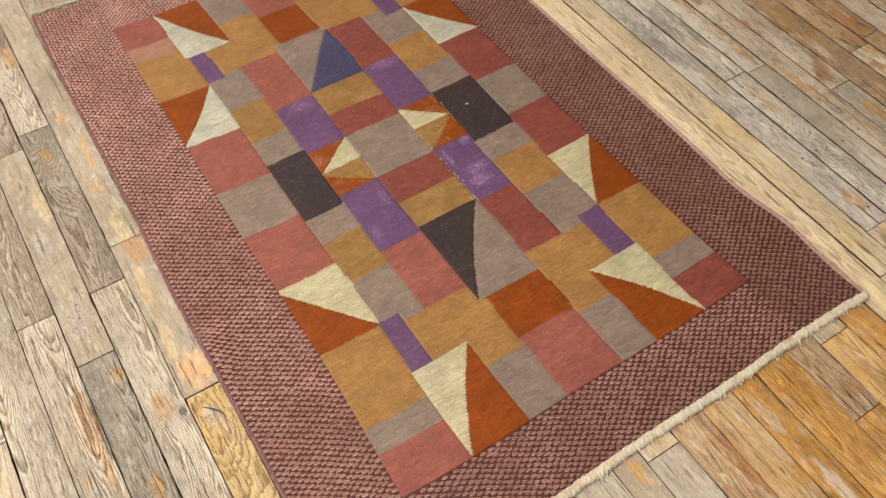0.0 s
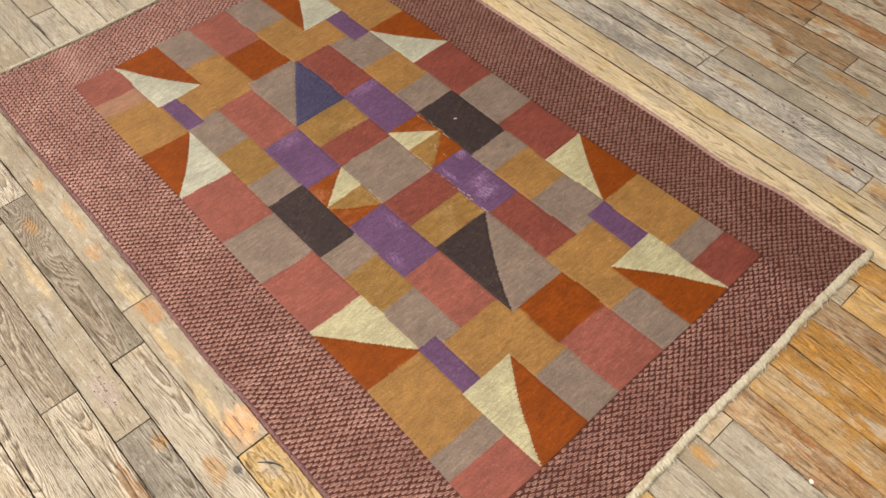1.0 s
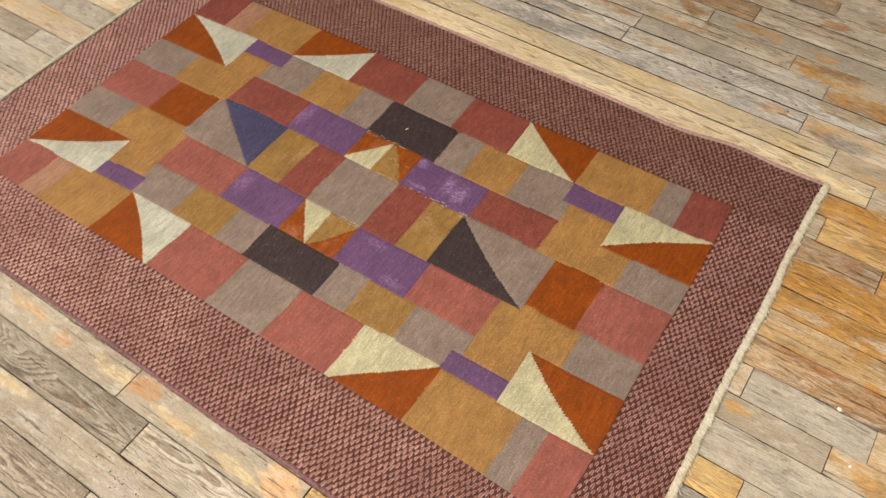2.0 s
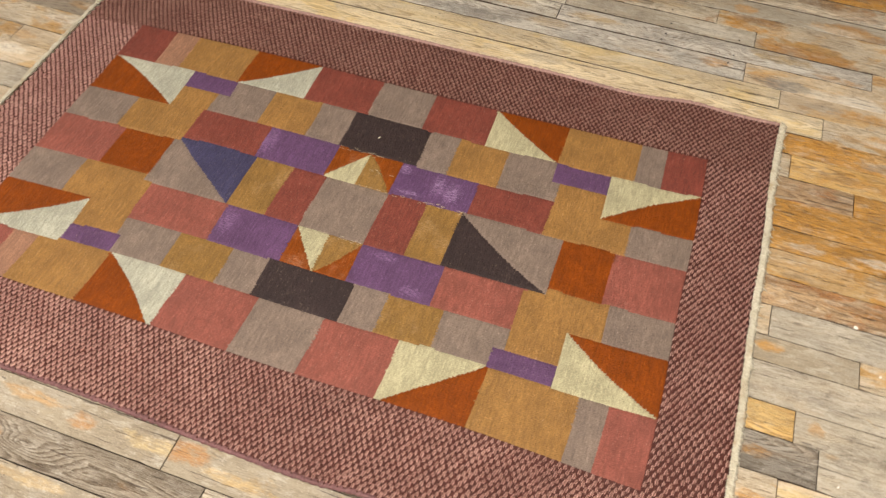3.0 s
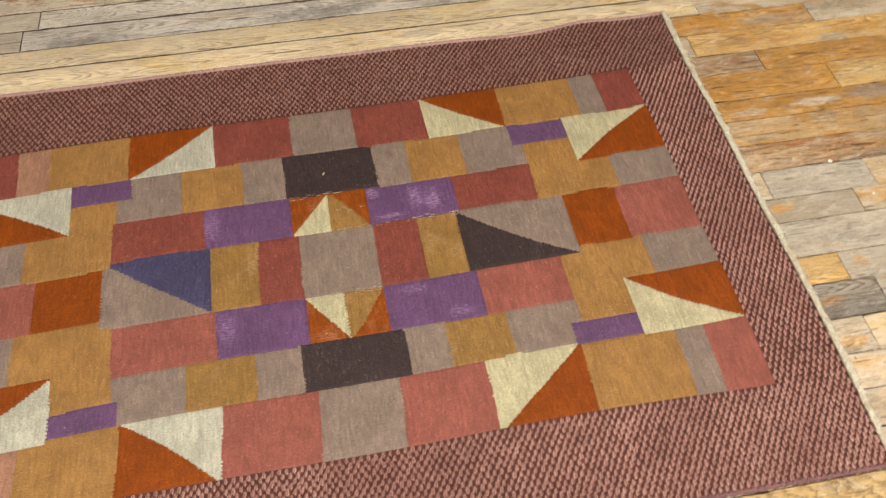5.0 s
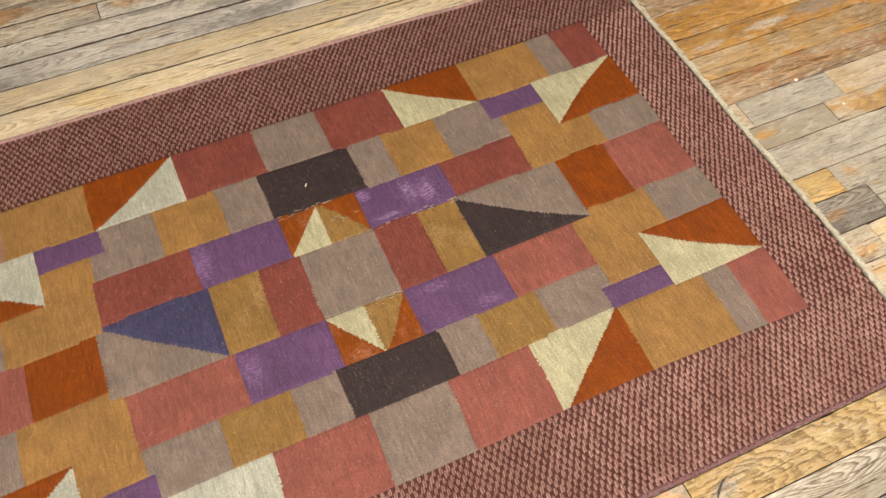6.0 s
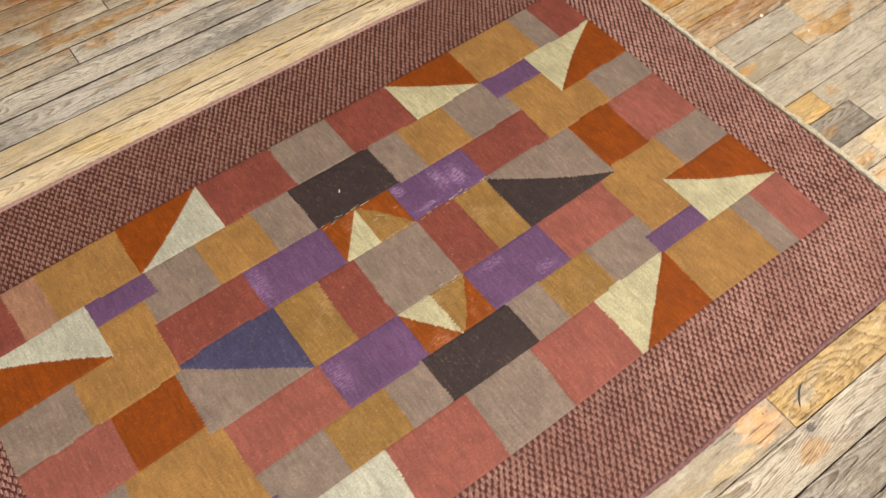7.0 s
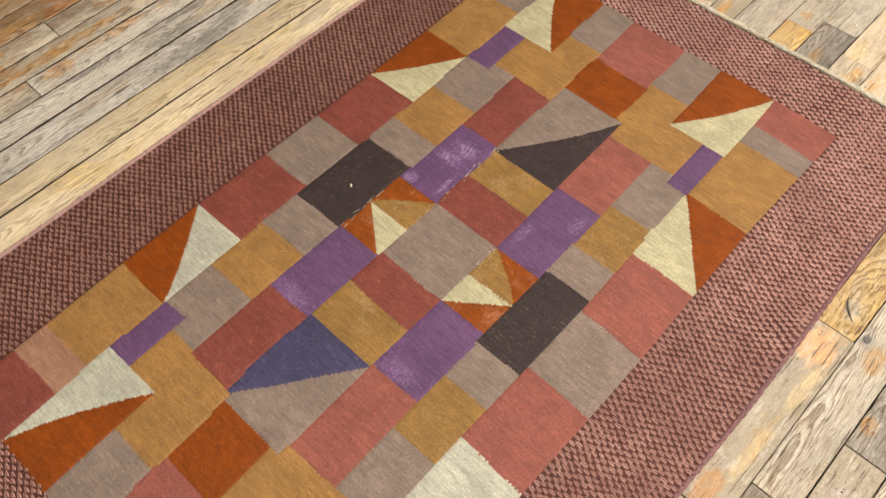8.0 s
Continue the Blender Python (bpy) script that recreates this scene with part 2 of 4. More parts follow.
        stained = n.math("MAXIMUM", stained, inside)
        tone = n.mix(n.math("MULTIPLY", inside, amount), tone, n.mix(n.math("MULTIPLY", deep, 0.3), STAINS[colour], times(STAINS[colour], 0.66)))
    scuff = n.step(n.noise(n.scaled(here, (22, 60, 5)), 1.0, 8.0, 0.76), 0.53, 0.6)
    tone = n.mix(n.math("MULTIPLY", scuff, 0.12 + 0.35 * grain), tone, lin(226, 218, 204))
    dirt = n.step(n.noise(n.scaled(here, (17, 34, 5)), 1.0, 8.0, 0.76), 0.53, 0.62)
    tone = n.mix(n.math("MULTIPLY", dirt, grime), tone, n.mix(0.5, dark, lin(104, 92, 82)))
    # grain over all of it
    tone = n.mix(n.math("MULTIPLY", n.math("MULTIPLY", crest, where), 0.3 * figure), tone, n.mix(0.5, light, lin(232, 222, 204)))
    tone = n.mix(n.math("MULTIPLY", n.math("MULTIPLY", late, where), figure), tone, (0.46, 0.39, 0.32, 1), "MULTIPLY")
    tone = n.mix(n.math("MULTIPLY", n.step(fine, 0.52, 0.62), 1.6 * grain), tone, (0.58, 0.52, 0.46, 1), "MULTIPLY")
    tone = n.mix(n.math("MULTIPLY", n.step(pores, 0.56, 0.63), 1.7 * grain), tone, (0.44, 0.38, 0.32, 1), "MULTIPLY")
    dust = n.noise(n.scaled(here, (260, 420, 90)), 1.0, 3.0, 0.7)
    tone = n.mix(n.math("MULTIPLY", n.step(dust, 0.56, 0.68), 0.3), tone, lin(226, 216, 200))
    tone = n.mix(n.math("MULTIPLY", n.step(dust, 0.44, 0.32), 0.45), tone, (0.5, 0.44, 0.38, 1), "MULTIPLY")
    crack = n.step(n.noise(n.scaled(wavy, (6.5, 165, 5)), 1.0, 4.0, 0.62), 0.625, 0.65)
    spot = n.step(n.noise(n.scaled(here, (80, 110, 55)), 1.0, 1.0), 0.74, 0.77)
    spot = n.math("MULTIPLY", spot, n.step(n.noise(n.scaled(here, (5, 11, 3)), 1.0, 1.0), 0.52, 0.6))
    tone = n.mix(n.math("MULTIPLY", crack, 0.75), tone, lin(64, 48, 38))
    tone = n.mix(n.math("MULTIPLY", spot, 0.75), tone, lin(58, 48, 42))
    tint = n.math("ADD", n.math("MULTIPLY", n.math("FRACT", n.math("MULTIPLY", own, 7.31)), 0.16), 0.98)
    tone = n.mix(1.0, tone, n.node("ShaderNodeCombineColor", Red=tint, Green=tint, Blue=tint).outputs[0], "MULTIPLY")
    high = n.math("SUBTRACT", n.math("ADD", n.math("MULTIPLY", pores, -0.6), n.math("MULTIPLY", fine, -0.7)), n.math("MULTIPLY", crack, 2.0))
    high = n.math("SUBTRACT", high, n.math("MULTIPLY", n.math("MULTIPLY", late, where), 0.6 * figure))
    rough = n.math("SUBTRACT", n.math("ADD", 0.46, n.math("MULTIPLY", fine, 0.2)), n.math("MULTIPLY", stained, 0.12))
    return n.end(tone, rough, n.bump(high, 0.35 + 0.6 * grain, 0.004), Specular_IOR_Level=0.5)


ORANGE = lin(208, 150, 58)
HONEY = lin(226, 200, 146)
WOOD_KINDS = {  # light, dark, stain, its share, growth lines, fine grain, dirt
    "blond": (lin(228, 209, 173), lin(150, 122, 88), HONEY, 0.3, 0.75, 0.26, 0.16),
    "ash": (lin(222, 215, 203), lin(120, 112, 103), lin(188, 172, 150), 0.14, 0.8, 0.5, 0.42),
    "figured": (lin(218, 210, 195), lin(92, 85, 76), lin(170, 154, 132), 0.08, 1.0, 0.42, 0.4),
    "weathered": (lin(156, 143, 125), lin(92, 78, 64), lin(162, 132, 96), 0.12, 0.9, 0.42, 0.3),
    "white_grain": (lin(204, 193, 174), lin(110, 94, 78), lin(192, 160, 112), 0.12, 0.95, 0.55, 0.16),
    "slate": (lin(154, 145, 132), lin(86, 77, 68), lin(172, 142, 104), 0.14, 0.9, 0.55, 0.26),
    "beige": (lin(156, 143, 122), lin(104, 90, 74), lin(164, 140, 102), 0.2, 0.3, 0.26, 0.24),
    "silver": (lin(184, 173, 154), lin(112, 102, 90), lin(184, 160, 126), 0.18, 0.45, 0.34, 0.34),
    "mixed": (lin(204, 187, 160), lin(106, 86, 66), lin(190, 144, 72), 0.4, 0.55, 0.4, 0.34),
    "tan": (lin(208, 188, 158), lin(122, 100, 78), lin(202, 166, 114), 0.36, 0.45, 0.3, 0.24),
    "amber": (lin(202, 166, 112), lin(106, 78, 52), ORANGE, 0.4, 0.6, 0.44, 0.3),
    "orange": (lin(210, 168, 108), lin(104, 76, 52), ORANGE, 0.76, 0.7, 0.46, 0.36),
    "yellow": (lin(218, 178, 108), lin(142, 98, 48), lin(200, 150, 70), 0.3, 0.95, 0.26, 0.14),
    "russet": (lin(196, 164, 124), lin(84, 62, 44), lin(186, 124, 62), 0.42, 0.75, 0.5, 0.36),
    "brown": (lin(220, 206, 182), lin(80, 65, 50), lin(184, 134, 80), 0.34, 0.8, 0.5, 0.4),
}
WOOD = {k: wood(k + "_oak", *v) for k, v in WOOD_KINDS.items()}
WOOD_FAR = {k: wood("far_" + k + "_oak", *v, joined=True) for k, v in WOOD_KINDS.items()}


def plain(name, colour, rough=0.8, amount=0.1):
    n = Nodes(name)
    at = n.node("ShaderNodeTexCoord").outputs["Object"]
    base = n.mix(n.noise(at, 3.0, 5.0), times(colour, 1 - amount), times(colour, 1 + amount))
    return n.end(base, rough, n.bump(n.noise(at, 160.0, 2.0), 0.2, 0.002))


WALL_PAINT = plain("beige_wall_paint", lin(140, 128, 112))
CEILING_PAINT = plain("white_ceiling_paint", lin(232, 228, 220))
DARK_GAP = plain("dark_subfloor", lin(66, 49, 37), 0.9)
CHIP_PAINT = plain("white_paint_chip", lin(238, 232, 220), 0.7)
KNOT_BARK = plain("grey_knot_wood", lin(96, 88, 82), 0.7, 0.35)
DARK_MARK = plain("dark_mark", lin(52, 46, 42), 0.6)


# ---- mesh helpers ----
def mesh_of(name, verts, faces, material, smooth=False):
    data = bpy.data.meshes.new(name)
    data.from_pydata(verts, [], faces)
    data.materials.append(material)
    if smooth:
        data.polygons.foreach_set("use_smooth", [True] * len(data.polygons))
    data.update()
    return data


def part(name, data, parent, label="", kind=""):
    ob = new(name, data)
    ob.parent = parent
    return tagged(ob, label, kind=kind)


def box(name, x0, x1, y0, y1, z0, z1, material):
    v = [(x, y, z) for z in (z0, z1) for x, y in ((x0, y0), (x1, y0), (x1, y1), (x0, y1))]
    f = [(3, 2, 1, 0), (4, 5, 6, 7), (0, 1, 5, 4), (1, 2, 6, 5), (2, 3, 7, 6), (3, 0, 4, 7)]
    return new(name, mesh_of(name, v, f, material))


def smooth(a, b, x):
    t = min(1.0, max(0.0, (x - a) / (b - a)))
    return t * t * (3 - 2 * t)


# ---- room shell ----
X0, X1, Y0, Y1, TOP = -4.2, 4.4, -3.6, 5.0, 3.2
floor = tagged(box("floor", X0, X1, Y0, Y1, -0.08, -0.016, DARK_GAP), "worn old strip floor of mixed oak boards", "floor", kind="structure")
# walls and ceiling are unseen; their tones set how much light bounces
for name, a in (
    ("wall_west", (X0 - 0.15, X0, Y0 - 0.15, Y1 + 0.15)),
    ("wall_east", (X1, X1 + 0.15, Y0 - 0.15, Y1 + 0.15)),
    ("wall_south", (X0, X1, Y0 - 0.15, Y0)),
    ("wall_north", (X0, X1, Y1, Y1 + 0.15)),
):
    tagged(box(name, *a, -0.08, TOP, WALL_PAINT), "plain dull beige painted wall", "wall", kind="structure")
tagged(box("ceiling", X0 - 0.15, X1 + 0.15, Y0 - 0.15, Y1 + 0.15, TOP, TOP + 0.12, CEILING_PAINT), "plain white painted ceiling", "ceiling", kind="structure")


# ---- rug ----
FX0, FX1, FY0, FY1 = -0.99, 0.507, 0.0, 0.825  # the patched field
RX0, RX1, RY0, RY1 = -1.152, 0.648, -0.172, 1.012  # the whole rug without its fringe
PILE = 0.0095


def bend(x, y):
    """The hand-woven rug's skew, bowed edges and gentle waves: the place of a point of its design."""
    s = (x + 0.24) / 0.745
    keep = 1 - 0.5 * smooth(0.0, 0.16, -y) - 0.45 * smooth(FY1, RY1, y)
    dy = 0.020 * s * s * s * keep * smooth(-0.02, 0.12, y) if abs(s) < 1.4 else 0.0
    dy += -0.011 * math.exp(-(((x - 0.05) / 0.32) ** 2)) * smooth(0.02, 0.17, -y)
    dy += (0.007 * math.exp(-(((x - 0.45) / 0.07) ** 2)) - 0.008 * math.exp(-(((x - 0.28) / 0.13) ** 2))) * smooth(FY1, RY1, y)
    dy += 0.008 * smooth(-0.7, -1.1, x) * smooth(FY1, RY1, y)
    dy += (0.0035 * math.sin(4.1 * x + 1.0) + 0.002 * math.sin(9.0 * x)) * (1 - 0.4 * smooth(0.1, 0.5, y))
    dx = (0.004 * math.sin(5.0 * y + 0.5) + 0.002 * math.sin(13.0 * y)) + 0.008 * smooth(0.2, 1.0, y) * smooth(0.4, 0.65, x)
    return x + dx, y + dy


def rise(x, y):
    """How far the rug's ground lies above the boards."""
    z = 0.0007 * math.sin(7 * x + 3 * y) + 0.0008 * math.sin(5 * y - 3 * x + 1)
    z += 0.024 * math.exp(-(((x - 0.06) / 0.06) ** 2)) * smooth(0.10, 0.18, -y)
    z += 0.006 * math.exp(-(((x - 0.42) / 0.09) ** 2)) * smooth(0.90, 1.01, y)
    return max(z, -0.0005)


rug = tagged(new("patchwork_rug"), "handwoven wool rug with coloured patches, mauve ribbed border, cream fringe", "rug")

# The woven ground: a thin sheet with rounded rims, seen in the border between the tufts.
NX, NY = 150, 100
ground_v, ground_f = [], []
for j in range(NY + 1):
    for i in range(NX + 1):
        u, v = RX0 + (RX1 - RX0) * i / NX, RY0 + (RY1 - RY0) * j / NY
        rim = min(u - RX0, RX1 - u, v - RY0, RY1 - v)
        x, y = bend(u, v)
        ground_v.append((x, y, 0.0022 + rise(u, v) + 0.0038 * smooth(-0.004, 0.012, rim)))
n_top = len(ground_v)
for x, y, z in list(ground_v):
    ground_v.append((x, y, z - 0.0022))
for j in range(NY):
    for i in range(NX):
        a = j * (NX + 1) + i
        quad = (a, a + 1, a + NX + 2, a + NX + 1)
        ground_f.append(quad)
        ground_f.append(tuple(n_top + k for k in reversed(quad)))
rim_loop = [i for i in range(NX + 1)] + [j * (NX + 1) + NX for j in range(1, NY + 1)]
rim_loop += [NY * (NX + 1) + i for i in range(NX - 1, -1, -1)] + [j * (NX + 1) for j in range(NY - 1, 0, -1)]
for a, b in zip(rim_loop, rim_loop[1:] + rim_loop[:1]):
    ground_f.append((b, a, n_top + a, n_top + b))
part("border", mesh_of("border", ground_v, ground_f, GROUND_WOOL, True), rug, "dark maroon woven border ground")

# The patches of the field: rows of upright joints and colours, then triangles over them.
patches = []  # colour, x0, x1, y0, y1, corner of the diagonal half or "", bow of the diagonal


def block(colour, x0, x1, y0, y1, half="", bow=0.0):
    patches.append((colour, x0, x1, y0, y1, half, bow))


def row(y0, y1, edges, colours):
    for a, b, c in zip(edges, edges[1:], colours.split()):
        if c != "-":
            block(c, a, b, y0, y1)


def halves(first, second, x0, x1, y0, y1, up, straight=False):
    """Two triangles: the first above the diagonal, which climbs (up) or falls to the east."""
    hollow = ("cream", "pale_cream", "black")  # these triangles' long sides bow inwards
    bow = 0.0 if straight else 0.06 if first in hollow else -0.06 if second in hollow else 0.0
    block(first, x0, x1, y0, y1, "nw" if up else "ne", bow)
    block(second, x0, x1, y0, y1, "se" if up else "sw", bow)


S, M, R = 0.134, 0.228, 0.331  # heights of the lower rows' joints; then those of the upper rows
T, U, V = 0.484, 0.582, 0.700
# end blocks, lower and upper corners
halves("rust", "pale_cream", -0.990, -0.777, 0.127, 0.252, True)
halves("rust", "cream", 0.303, FX1, 0.127, 0.256, False)
halves("pale_cream", "rust", -0.990, -0.770, 0.572, V, False)
halves("cream", "rust", 0.303, FX1, 0.570, V, True)
row(0.252, 0.352, (-0.990, -0.852, -0.697), "grey ochre")
row(0.252, 0.333, (-0.697, -0.675), "ochre")
row(0.572 - 0.102, 0.572, (-0.990, -0.852, -0.683), "grey ochre")
row(0.256, 0.329, (0.197, 0.243), "ochre")
row(0.256, 0.347, (0.243, 0.373, FX1), "ochre grey")
row(0.484, 0.570, (0.194, 0.373, FX1), "ochre grey")
block("purple", -0.785, -0.660, S, 0.178)
block("purple", 0.174, 0.303, 0.130, 0.175)
block("purple", -0.769, -0.647, 0.644, V)
block("purple", 0.176, 0.303, 0.640, V)
block("ochre", -0.777, -0.672, 0.178, 0.252)
block("ochre", 0.196, 0.303, 0.175, 0.256)
block("ochre", -0.770, -0.683, 0.572, 0.644)
block("ochre", 0.195, 0.303, 0.570, 0.640)
# the outer rows
row(-0.01, S, (-0.995, -0.882, -0.822, -0.655), "rose pink ochre")
halves("pale_cream", "rust", -0.655, -0.478, -0.01, S, False)
row(-0.01, S, (-0.478, -0.309, -0.163, -0.002), "rose grey rose")
halves("cream", "rust", -0.002, 0.179, -0.01, S, True, True)
row(-0.01, S, (0.179, 0.360, 0.417, 0.515), "ochre grey rose")
row(V, 0.84, (-0.995, -0.884, -0.818, -0.652), "brick pink ochre")
halves("rust", "pale_cream", -0.652, -0.470, V, 0.827, True)
row(V, 0.84, (-0.470, -0.301, -0.161, -0.002), "brick grey brick")
halves("rust", "cream", -0.002, 0.178, V, 0.827, False)
row(V, 0.84, (0.178, 0.355, 0.417, 0.515), "ochre grey brick")
# the inner rows
row(S, M, (-0.676, -0.541, -0.415, -0.331, -0.138, -0.061, 0.058, 0.197), "grey gold grey black grey gold grey")
row(U, V, (-0.676, -0.543, -0.417, -0.328, -0.134, -0.060, 0.061, 0.196), "grey ochre grey black grey ochre grey")
row(M, R, (-0.676, -0.481, -0.314, -0.160, 0.025, 0.198), "rose faded_purple - faded_purple rose")
row(T, U, (-0.683, -0.498, -0.325, -0.164, 0.021, 0.196), "brick faded_purple - worn_purple brick")
# the two lozenge halves beside the middle square
for y0, y1, x0, x1, top in ((M, R, -0.312, -0.160, False), (T, U, -0.322, -0.164, True)):
    xm = (x0 + x1) / 2 - 0.002
    if top:
        halves("worn_rust", "cream", x0, xm, y0, y1, True, True)
        block("worn_rust", xm, x1, y0, y1, "ne_bow")
        block("gold", xm, x1, y0, y1)
    else:
        halves("cream", "worn_rust", x0, xm, y0, y1, False, True)
        block("worn_rust", xm, x1, y0, y1, "se_bow")
        block("gold", xm, x1, y0, y1)
# the middle row
row(R, T, (-0.995, -0.821, -0.697), "rose rust")
halves("blue", "grey", -0.697, -0.489, R, T, False)
row(R, T, (-0.489, -0.395, -0.312, -0.160, -0.069, 0.013), "gold brick grey brick gold")
halves("grey", "black", 0.013, 0.242, R, T, False)
row(R, T, (0.242, 0.356, 0.515), "rust rose")


def belongs(p, x, y):
    """Whether a knot at (x, y) is part of the patch p."""
    _, x0, x1, y0, y1, half, bow = p
    if not (x0 <= x < x1 and y0 <= y < y1):
        return False
    u, v = (x - x0) / (x1 - x0), (y - y0) / (y1 - y0)
    w = 4 * bow * u * (1 - u)
    return {"": True, "nw": v >= u + w, "se": v < u + w, "ne": v >= 1 - u + w, "sw": v < 1 - u + w, "ne_bow": v >= 1 - u**1.25, "se_bow": v < u**1.25}[half]


KX, KY = 0.0029, 0.0036  # one knot
nx, ny = int(round((FX1 - FX0) / KX)), int(round((FY1 - FY0) / KY))
owner = {}
for j in range(ny):
    for i in range(nx):
        x, y = FX0 + (i + 0.5) * KX, FY0 + (j + 0.5) * KY
        wob = noise.noise((x * 12, y * 12, 0.3)) * 0.002
        px, py = x + wob + (1 if j % 2 else -1) * random.uniform(0.0, 0.0007), y + noise.noise((x * 9, y * 14, 7.7)) * 0.0022
        px, py = min(max(px, FX0 + 0.001), FX1 - 0.001), min(max(py, FY0), FY1 - 0.001)
        for k, p in enumerate(patches):
            if belongs(p, px, py):
                owner[i, j] = k
                break
        else:
            owner[i, j] = owner.get((i - 1, j), owner.get((i, j - 1), 0))


def knot_place(i, j):
    """A corner between four knots, on the bent and slightly uneven pile."""
    u, v = FX0 + i * KX, FY0 + j * KY
    rim = min(i, nx - i, j, ny - j)
    x, y = bend(u, v)
    rough = 0.0007 * noise.noise((u * 90, v * 90, 2.0)) + 0.0006 * noise.noise((u * 9, v * 9, 5.0))
    edge = len({patches[owner[c]][0] for c in ((i, j), (i - 1, j), (i, j - 1), (i - 1, j - 1)) if c in owner}) > 1
    z = PILE + rise(u, v) + rough - (0.0011 if edge else 0.0) - (0.0012 if rim == 0 else 0.0)
    return (x + random.uniform(-0.0005, 0.0005), y + random.uniform(-0.0005, 0.0005), z)


corner = {(i, j): knot_place(i, j) for j in range(ny + 1) for i in range(nx + 1)}
cells = {}
for c, k in owner.items():
    cells.setdefault(k, []).append(c)
for k in sorted(cells):
    index, verts, faces = {}, [], []
    for i, j in cells[k]:
        quad = []
        for c in ((i, j), (i + 1, j), (i + 1, j + 1), (i, j + 1)):
            if c not in index:
                index[c] = len(verts)
                verts.append(corner[c])
            quad.append(index[c])
        faces.append(quad)
    part("patch", mesh_of("patch", verts, faces, WOOL[patches[k][0]], True), rug)

# The border's tufts: plump loops on a staggered lattice, leaning one way.
PX, PY = 0.0126, 0.0186
BANDS = {"south": ([], []), "north": ([], []), "west": ([], []), "east": ([], [])}
turns = [math.tau * a / 8 for a in range(8)]
# loop faces, ring by ring: sides painted lit pink, top duller, ends shaded maroon
LOOP_TONES = [0, 1, 1, 0, 0, 1, 1, 0] + [0, 2, 2, 0, 0, 1, 1, 0] + [2]


def tuft(tuft_v, tuft_f, u, v, size, lean):
    """One slanted loop, long and leaf-shaped, that rises towards its near end."""
    x, y = bend(u, v)
    z = 0.0048 + rise(u, v)
    a = len(tuft_v)
    wx, wy, h = 0.0031 * size, 0.0099 * size, 0.0064 * random.uniform(0.8, 1.2)
    for f, up in ((1.0, 0.0), (0.88, 0.66), (0.6, 0.98)):
        for t in turns:
            c, d = math.cos(t), math.sin(t)
            ex, ey = wx * f * c * (1 - 0.12 * d - 0.4 * d * d), wy * f * d
            tuft_v.append((x + ex + lean * ey + random.uniform(-0.0004, 0.0004), y + ey - 0.0010 * up, z + h * up * (0.70 - 0.52 * d * f) + random.uniform(-0.0003, 0.0003)))
    for k in (0, 8):
        tuft_f.extend((a + k + t, a + k + (t + 1) % 8, a + k + 8 + (t + 1) % 8, a + k + 8 + t) for t in range(8))
    tuft_f.append(tuple(a + 16 + t for t in range(8)))


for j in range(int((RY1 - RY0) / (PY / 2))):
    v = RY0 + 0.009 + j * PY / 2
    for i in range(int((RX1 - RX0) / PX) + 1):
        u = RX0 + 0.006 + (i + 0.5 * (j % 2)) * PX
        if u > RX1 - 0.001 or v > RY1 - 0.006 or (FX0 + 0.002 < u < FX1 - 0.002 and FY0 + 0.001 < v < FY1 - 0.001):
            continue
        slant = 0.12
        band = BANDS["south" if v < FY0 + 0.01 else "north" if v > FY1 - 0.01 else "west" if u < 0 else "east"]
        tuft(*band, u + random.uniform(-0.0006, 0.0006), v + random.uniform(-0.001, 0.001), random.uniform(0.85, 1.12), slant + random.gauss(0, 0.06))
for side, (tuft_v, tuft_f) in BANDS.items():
    # far loop sides, by the darker red patches, have dimness painted into their colour
    pile = mesh_of("border_band", tuft_v, tuft_f, TUFT_DIM if side == "north" else TUFT_LIT, True)
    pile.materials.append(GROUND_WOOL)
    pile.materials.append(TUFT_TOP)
    pile.polygons.foreach_set("material_index", LOOP_TONES * (len(tuft_f) // 17))
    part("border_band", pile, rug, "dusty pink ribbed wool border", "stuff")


def cord(points, radius, sides, wobble):
    """A soft rope along points."""
    verts, faces = [], []
    for k, (x, y, z) in enumerate(points):
        ahead = Vector(points[min(k + 1, len(points) - 1)]) - Vector(points[max(k - 1, 0)])
        side = Vector((-ahead.y, ahead.x, 0)).normalized()
        r = radius * (1 + wobble * math.sin(k * 2.1) + random.uniform(-wobble, wobble))
        for s in range(sides):
            t = math.tau * s / sides
            verts.append(tuple(Vector((x, y, z)) + side * (r * math.cos(t)) + Vector((0, 0, r * 0.75 * math.sin(t)))))
    for k in range(len(points) - 1):
        for s in range(sides):
            a, b = k * sides + s, k * sides + (s + 1) % sides
            faces.append((a, b, b + sides, a + sides))
    return verts, faces


for v in (RY0, RY1):
    line = []
    for k in range(301):
        u = RX0 + (RX1 - RX0) * k / 300
        x, y = bend(u, v)
        line.append((x, y, 0.0040 + rise(u, v)))
    yarn, label = (PALE_SELVEDGE, "pale pink overcast side edge") if v == RY1 else (SELVEDGE_WOOL, "mauve overcast side edge")
    part("selvedge", mesh_of("selvedge", *cord(line, 0.0054, 7, 0.16), yarn, True), rug, label)


